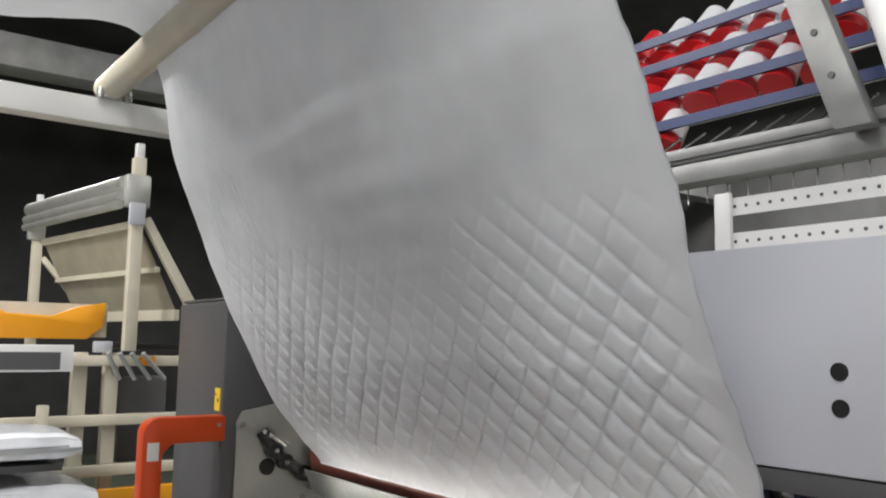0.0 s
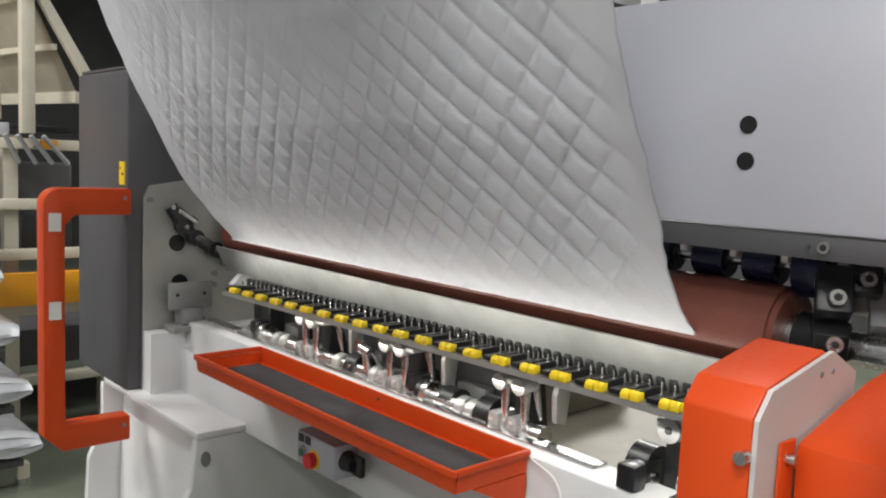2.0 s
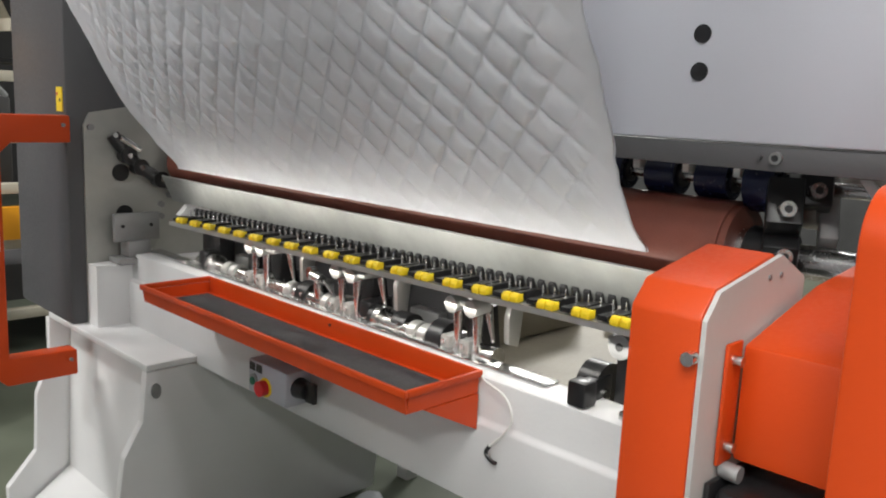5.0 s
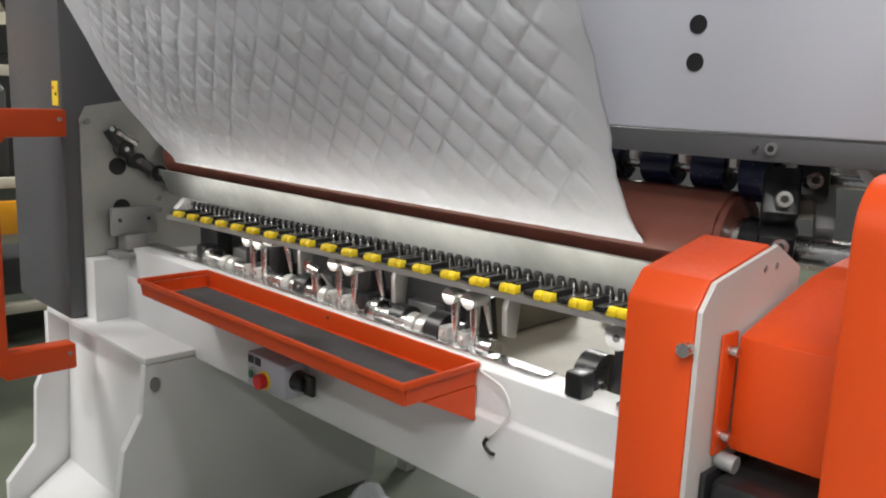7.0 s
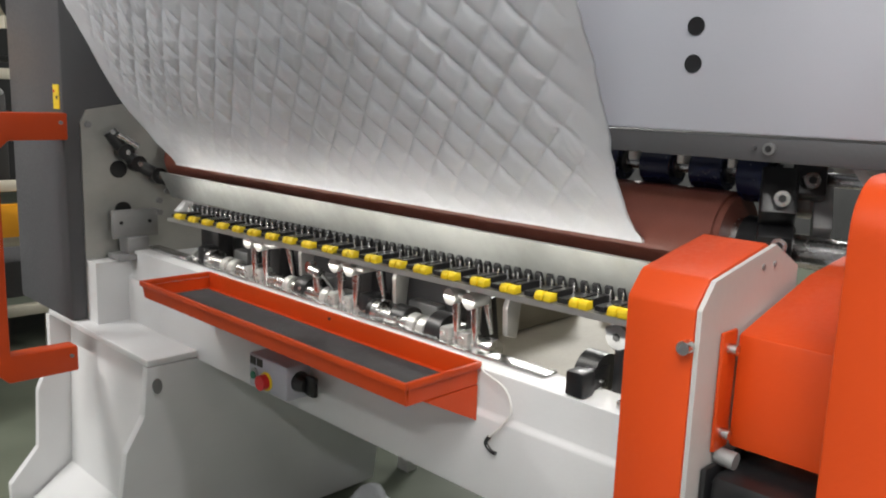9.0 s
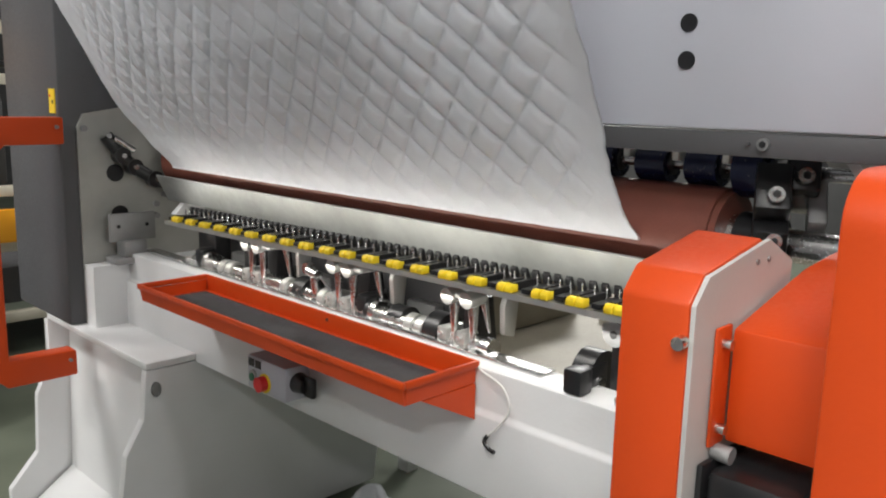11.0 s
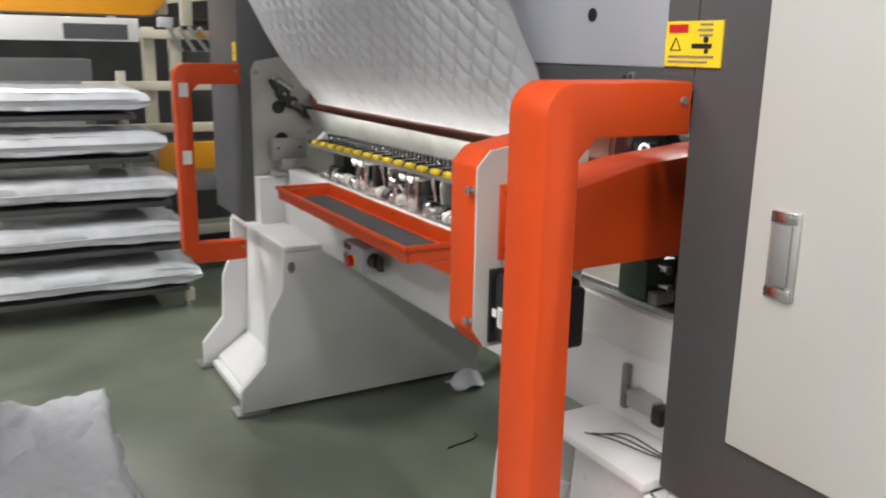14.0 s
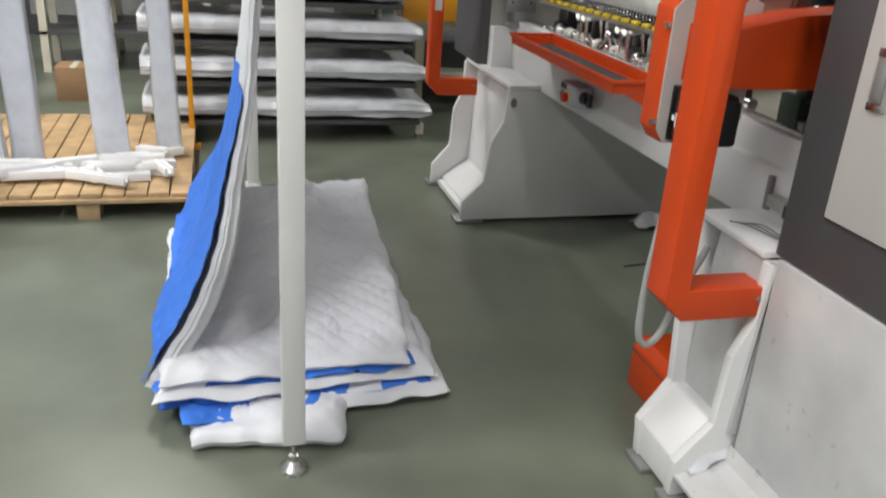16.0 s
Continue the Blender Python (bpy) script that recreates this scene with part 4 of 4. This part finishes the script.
# ---- pallet with foam profiles ----
pal = thing("pallet", "pale wooden pallet with white foam profiles on it", "pallet")
for k in range(13):
    x = -1.14 + 0.1 * k
    part("board", bm_box(x, x + 0.092, 2.95, 4.5, 0.105, 0.125 + 0.002 * (k % 3), bevel=0.002), M_WOOD, pal)
part("front_board", bm_box(-1.15, 0.16, 2.93, 3.03, 0.085, 0.1045, bevel=0.002), M_WOOD, pal)
part("rear_board", bm_box(-1.15, 0.16, 4.4, 4.5, 0.085, 0.1045, bevel=0.002), M_WOOD, pal)
for x in (-1.12, -0.36, 0.04):
    for y in (2.95, 3.65, 4.38):
        if x < 0:
            part("block", bm_box(x, x + 0.1, y, y + 0.12, 0.0, 0.0845, bevel=0.003), M_WOOD, pal)
part("block", bm_box(0.05, 0.15, 3.65, 3.77, 0.0, 0.0845, bevel=0.003), M_WOOD, pal)


def foam_post(x, y, w, lean):
    t = thing("foam_post", "upright white foam profile wrapped in film on the pallet", "packing foam", "foam posts")
    m = pose(x, y, 0.13, 0, lean, 0)
    part("core", bm_box(-w / 2, w / 2, -0.05, 0.05, 0, 1.9, bevel=0.012), M_FOAM, t)
    def skin(u, v):
        a = v * math.tau
        c, d = math.cos(a), math.sin(a)
        r = 1 + 0.12 * noise.noise(Vector((u * 6, c * 1.5, d * 1.5 + x * 9)))
        k = 0.85 + 0.3 * (1 - u)
        return Vector(((w / 2 + 0.006) * k * r * math.copysign(abs(c) ** 0.4, c), 0.056 * k * r * math.copysign(abs(d) ** 0.4, d), u * 1.9))
    cloth_sheet("film", t, skin, 60, 28, M_WRAP, "clear film wrapping")
    t.matrix_world = m
    return t


foam_post(-0.64, 3.45, 0.12, 0)
foam_post(-0.78, 3.35, 0.10, -1)
foam_post(-0.24, 3.5, 0.13, -2.5)
foam_post(0.03, 3.62, 0.10, -1)
rnd = random.Random(5)
for k in range(30):
    t = thing("foam_strip", "loose white foam strip lying on the pallet", "packing foam", "foam strips")
    L = rnd.uniform(0.16, 0.42)
    x, y = rnd.uniform(-0.95, -0.12), rnd.uniform(3.05, 3.35)
    if k > 21:
        x, y, L = rnd.uniform(-0.15, 0.06), rnd.uniform(3.1, 3.5), 0.16
    part("profile", bm_prism([(-0.022, 0), (0.022, 0), (0.022, 0.04), (0.010, 0.04), (0.010, 0.016), (-0.010, 0.016), (-0.010, 0.04), (-0.022, 0.04)], "y", -L / 2, L / 2, 0.002), M_FOAM, t)
    t.matrix_world = pose(x, y, 0.132 + 0.018 * (k % 3), 0, 0, rnd.choice((70, 85, 100, 110, 60, 20)) + rnd.uniform(-10, 10))

# ---- rack with wrapped bundles ----
rack = thing("blanket_rack", "cream steel rack of stepped shelves", "rack")
LEVELS = ((0.165, 4.24, 1.65), (0.405, 4.26, 1.62), (0.65, 4.28, 1.59), (0.895, 4.30, 1.52), (1.125, 4.32, 1.44))
for x in (0.05, 1.40):
    part("rear_leg", bm_box(x - 0.025, x + 0.025, 4.95, 5.0, 0.0, 1.30, bevel=0.003), M_BEIGE, rack)
for x in (0.05, 1.60):
    part("front_leg", bm_box(x - 0.025, x + 0.025, 4.34, 4.39, 0.03, 0.10, bevel=0.003), M_BEIGE, rack)
    part("foot", bm_rod((x, 4.365, 0), (x, 4.365, 0.03), 0.03, seg=14), M_STEEL, rack)
for z, y, xr in LEVELS:
    # Shelf colour is dark to hold the shade in the gaps between bundles.
    part("shelf", bm_box(0.02, xr - 0.06, y + 0.06, y + 0.70, z - 0.06, z - 0.03, bevel=0.003), M_DARK, rack)


def wrapped(z, y, xr, seed):
    t = thing("wrapped_bundle", "white blanket bundle in shiny clear film on the rack", "bundle", "wrapped bundles")
    bm = bmesh.new()
    n, mq = 70, 20
    x0, x1 = -0.15, xr
    rings = []
    for i in range(n + 1):
        u = i / n
        end = 1 - max(0, (u - 0.93) / 0.07) ** 2 * 0.55
        r = []
        for k in range(mq):
            a = k / mq * math.tau
            cy, cz = math.cos(a), math.sin(a)
            sy = math.copysign(abs(cy) ** 0.28, cy) * 0.30
            sz = math.copysign(abs(cz) ** 0.5, cz) * 0.060 * end
            x = x0 + (x1 - x0) * u
            pleat = 0.016 * abs(math.sin(a * 5 + 1.3 * noise.noise(Vector((x * 1.5, seed, 0))))) * (cy < 0.2)
            wr_ = pleat + 0.012 * noise.noise(Vector((x * 3, sy * 9, seed))) + 0.008 * noise.noise(Vector((x * 11, sz * 50, seed + 3)))
            r.append(bm.verts.new((x + 0.03 * noise.noise(Vector((a, seed, 0))) * (u > 0.95), y + 0.32 + sy + wr_, z + 0.06 + sz + wr_ * 0.6 - 0.02 * u)))
        rings.append(r)
    for i in range(n):
        for k in range(mq):
            bm.faces.new((rings[i][k], rings[i][(k + 1) % mq], rings[i + 1][(k + 1) % mq], rings[i + 1][k]))
    bm.faces.new(rings[0]), bm.faces.new(rings[-1][::-1])
    part("blanket", bm, M_WRAP, t)
    bm = bmesh.new()
    prism(bm, [(y + 0.01, z + 0.045), (y + 0.006, z + 0.05), (y + 0.01, z + 0.055)], "x", x0, x1 - 0.05)
    part("fold_line", bm, M_PANEL, t)


for k, (z, y, xr) in enumerate(LEVELS):
    wrapped(z, y, xr, k * 3.3)

# ---- conveyor line behind ----
cv = thing("conveyor_frame", "cream steel conveyor frame with amber guards", "conveyor")
part("top_panel", bm_box(0.2, 1.50, 4.85, 4.89, 1.47, 1.60, bevel=0.004), M_WHITE, cv, "white panel")
part("panel_recess", bm_box(1.10, 1.44, 4.846, 4.8495, 1.48, 1.565), M_DARK, cv)
part("amber_guard", bm_prism([(0.4, 1.63), (0.4, 1.83), (1.12, 1.83), (1.24, 1.76), (1.46, 1.75), (1.58, 1.80), (1.73, 1.83), (1.72, 1.70), (1.64, 1.63)], "y", 5.2, 5.24, 0.004), M_AMBER, cv, "amber sheet guard")
part("guard_back", bm_box(0.4, 1.75, 5.25, 5.9, 1.64, 1.82), M_BEIGE, cv)
part("lower_amber_guard", bm_box(1.60, 2.6, 5.0, 5.04, 0.69, 0.86, bevel=0.003), M_AMBER, cv, "amber sheet guard")
for z in (0.25, 0.63, 0.92, 1.18, 1.49):
    part("rail", bm_box(1.2, 3.0, 5.06, 5.12, z, z + 0.055, bevel=0.004), M_BEIGE, cv)
for x in (1.60, 1.76, 2.25, 2.7):
    part("upright", bm_box(x - 0.035, x + 0.035, 5.125, 5.2, 0.0, 1.56, bevel=0.004), M_BEIGE, cv)
part("motor_block", bm_box(1.85, 2.12, 5.3, 5.5, 0.95, 1.42, bevel=0.02), M_DARK, cv, "dark drive unit")
for k in range(4):
    part("hose", bm_rod((1.70 + 0.06 * k, 5.0, 1.56), (1.78 + 0.08 * k, 5.05, 1.42), 0.012, seg=10), M_HOSE, cv)
part("orange_tag", bm_box(1.88, 1.96, 5.04, 5.058, 1.495, 1.54), M_AMBER, cv)
part("control_box", bm_box(1.66, 1.75, 5.1, 5.16, 1.56, 1.62, bevel=0.005), M_PANEL, cv)
part("dark_deck", bm_box(1.2, 3.4, 5.3, 6.4, 0.3, 0.5), M_DARK, cv)
part("cable", bm_rod((1.75, 5.1, 1.60), (2.3, 5.1, 1.585), 0.018, seg=10), M_BLACK, cv)

un = thing("roll_stand", "cream steel roll stand with a grey roller", "roll stand")
part("front_post", bm_box(1.78, 1.845, 5.0, 5.06, 1.57, 2.62, bevel=0.004), M_BEIGE, un)
part("rear_post", bm_box(1.55, 1.61, 6.4, 6.46, 1.57, 2.50, bevel=0.004), M_BEIGE, un)
part("post_cap", bm_box(1.79, 1.835, 5.01, 5.05, 2.62, 2.70, bevel=0.004), M_WHITE, un)
part("rear_cap", bm_box(1.56, 1.60, 6.41, 6.45, 2.50, 2.58, bevel=0.004), M_WHITE, un)
for d, z, r in ((0.0, 2.47, 0.045), (-0.02, 2.40, 0.03), (-0.03, 2.35, 0.022)):
    part("roll", bm_rod((1.75 + d, 5.02, z), (1.53 + d, 6.43, z), r, seg=22), M_ALU, un, "grey metal roll")
part("bearing_housing", bm_box(1.74, 1.87, 4.98, 5.03, 2.34, 2.52, bevel=0.01), M_ALU, un)
part("sensor_box", bm_box(1.755, 1.84, 4.95, 4.98, 2.24, 2.36, bevel=0.008), M_PANEL, un)
part("rear_housing", bm_box(1.51, 1.62, 6.38, 6.42, 2.27, 2.48, bevel=0.01), M_ALU, un)
part("brace", bm_prism([(1.84, 2.28), (1.88, 2.30), (2.17, 1.82), (2.13, 1.78)], "y", 5.0, 5.05, 0.003), M_BEIGE, un)
part("brace_foot", bm_box(2.10, 2.20, 4.98, 5.06, 1.76, 1.84, bevel=0.004), M_BEIGE, un)
part("rear_brace", bm_prism([(1.60, 2.15), (1.63, 2.17), (1.95, 1.80), (1.92, 1.77)], "y", 6.4, 6.44, 0.003), M_BEIGE, un)
for z0, z1 in ((2.24, 2.28), (2.0, 2.03), (1.74, 1.80)):
    dx = (2.28 - z0) * 0.45
    part("cross_rail", bm_box(0, 0.03, 0, 1.42, 0, z1 - z0, m=Matrix.Translation((1.80 + dx, 5.02, z0)) @ Matrix.Rotation(radians(9), 4, "Z")), M_BEIGE, un)
bm = bmesh.new()
for k in range(2):
    v = [bm.verts.new(c) for c in ((1.83 + 0.004 * k, 5.05, 2.27), (2.06 + 0.004 * k, 5.05, 1.79), (1.84 + 0.004 * k, 6.4, 1.79), (1.61 + 0.004 * k, 6.4, 2.27))]
    bm.faces.new(v)
part("guard_sheet", bm, M_TAN, un, "dull translucent sheet")

# ---- spool creel above the machine ----
cr = thing("spool_creel", "grey steel creel with perforated rails and blue bars", "creel")
for z in (1.985, 1.897):
    part("perforated_rail", bm_box(2.30, 2.304, 0.2, 1.72, z - 0.022, z + 0.022), M_WHITE, cr, "white perforated angle rail")
    part("rail_flange", bm_box(2.304, 2.34, 0.2, 1.72, z + 0.018, z + 0.022), M_WHITE, cr)
    for k in range(34):
        part("slot", bm_rod((2.2985, 1.66 - 0.032 * k, z), (2.3005, 1.66 - 0.032 * k, z), 0.0045, seg=10), M_DARK, cr)
part("clamp_post", bm_box(2.285, 2.2995, 1.665, 1.71, 1.86, 2.02, bevel=0.003), M_WHITE, cr)
part("main_beam", bm_box(2.26, 2.34, 0.2, 2.7, 2.055, 2.105, bevel=0.003), M_GREY, cr)
# Thin dark strip drawn for the shadow between beam and angle.
part("beam_shadow_gap", bm_box(2.255, 2.2599, 0.2, 2.7, 2.108, 2.114), M_DARK, cr)
part("upper_angle", bm_box(2.25, 2.30, 0.2, 2.7, 2.117, 2.145, bevel=0.002), M_GREY, cr)
part("leaning_post", bm_prism([(1.27, 2.10), (1.35, 2.10), (1.52, 2.62), (1.44, 2.62)], "x", 2.20, 2.24, 0.003), M_GREY, cr, "grey leaning post")
for k in range(4):
    part("post_bolt", bm_rod((2.196, 1.35 + 0.035 * k, 2.22 + 0.105 * k), (2.202, 1.35 + 0.035 * k, 2.22 + 0.105 * k), 0.008, seg=10), M_DARK, cr)
part("edge_tube", bm_rod((2.2, 1.16, 2.05), (2.2, 1.30, 2.6), 0.035, seg=20), M_WHITE, cr)
for k, (x, z) in enumerate(((2.34, 2.235), (2.40, 2.345), (2.46, 2.46), (2.52, 2.57))):
    part("blue_bar", bm_box(x, x + 0.012, 0.3, 2.7, z, z + 0.028), M_BLUESTEEL, cr, "blue enamelled bar")
    part("white_bar", bm_box(x + 0.1, x + 0.112, 0.3, 2.7, z + 0.03, z + 0.055), M_WHITE, cr, "white enamelled bar")
for k in range(12):
    part("peg", bm_rod((2.27, 1.35 + 0.075 * k, 2.145), (2.34, 1.32 + 0.075 * k, 2.20), 0.0035, seg=8), M_STEEL, cr)
    part("yarn_guide", bm_rod((2.33, 1.28 + 0.06 * k, 2.012), (2.33, 1.28 + 0.06 * k, 2.055), 0.0025, seg=6), M_STEEL, cr)
part("creel_leg", bm_box(2.30, 2.36, 0.12, 0.18, 0.0, 2.7, bevel=0.004), M_WHITE, cr)
part("creel_leg", bm_box(2.70, 2.76, 2.72, 2.78, 0.0, 2.7, bevel=0.004), M_WHITE, cr)
rnd = random.Random(3)


def spool(x, y, z, s, white):
    t = thing("yarn_spool", "red cone spool with white yarn on the creel", "spool", "yarn spools")
    part("red_cone", bm_rod((0, 0, 0), (0.06 * s, 0, 0.09 * s), 0.052 * s, 0.03 * s, seg=24), M_RED, t, "red plastic cone base")
    bm = bmesh.new()
    rod(bm, (0.02 * s, 0, 0.032 * s), (0.11 * s, 0, 0.15 * s), 0.05 * s, 0.036 * s, seg=24)
    part("yarn", bm, M_CLOTH if white else M_RED, t, "wound white yarn" if white else "wound red yarn")
    t.matrix_world = pose(x, y, z)


for r_, (x, z) in enumerate(((2.36, 2.215), (2.42, 2.33), (2.50, 2.44), (2.56, 2.55))):
    for k in range(7):
        if r_ == 0 and k < 4:
            continue
        spool(x + 0.02, 1.48 + 0.115 * k + 0.03 * (r_ % 2), z - 0.02, rnd.uniform(0.85, 1.1), rnd.random() < 0.55)

# ---- far clutter along the hall ----
for x, y in ((-0.62, 6.4), (-0.15, 7.0)):
    t = thing("work_bench", "cream steel work bench in the shade", "bench", "work benches")
    part("top", bm_box(x - 0.5, x + 0.9, y, y + 0.6, 0.78, 0.84, bevel=0.004), M_BEIGE, t)
    for dx in (-0.46, 0.82):
        for dy in (0.04, 0.52):
            part("leg", bm_box(x + dx, x + dx + 0.06, y + dy, y + dy + 0.06, 0, 0.7795), M_BEIGE, t)
    part("shelf", bm_box(x - 0.46, x + 0.86, y + 0.04, y + 0.56, 0.3, 0.33), M_DARK, t)
t = thing("cardboard_box", "small brown cardboard box on the floor", "box")
part("body", bm_box(-0.82, -0.58, 5.4, 5.65, 0, 0.24, bevel=0.004), M_CARD, t)
part("tape", bm_box(-0.72, -0.68, 5.396, 5.654, 0.2402, 0.242), M_BEIGE, t)
t = thing("amber_post", "thin amber steel post", "post")
part("tube", bm_box(0.12, 0.15, 4.15, 4.18, 0.02, 2.2, bevel=0.003), M_AMBER, t)
part("foot", bm_box(0.09, 0.18, 4.12, 4.21, 0, 0.02), M_AMBER, t)
for x in (-1.6, 0.35):
    t = thing("machine_stand", "dark machine stand against the far wall", "machine stand", "machine stands")
    part("cabinet", bm_box(x, x + 1.3, 8.4, 9.2, 0, 1.3, bevel=0.01), M_DARK, t)
    part("panel", bm_box(x + 0.1, x + 1.2, 8.385, 8.3995, 0.2, 1.1), M_GREY, t)

t = thing("floor_wire", "short black offcut of wire lying on the floor", "wire")
bm = bmesh.new()
tube(bm, curve_pts([(2.05, 2.14, 0.004), (2.10, 2.15, 0.004), (2.16, 2.155, 0.006), (2.205, 2.18, 0.004), (2.20, 2.20, 0.004)], 8), 0.003, 6)
part("strand", bm, M_BLACK, t)

# ---- roof steel ----
for y, z in ((6.2, 3.35), (9.5, 3.9)):
    t = tagged(mesh_ob("roof_beam", bm_box(-7, 9, y, y + 0.25, z, z + 0.22, bevel=0.01), M_GREY), "grey steel roof beam", "beam", kind="structure")
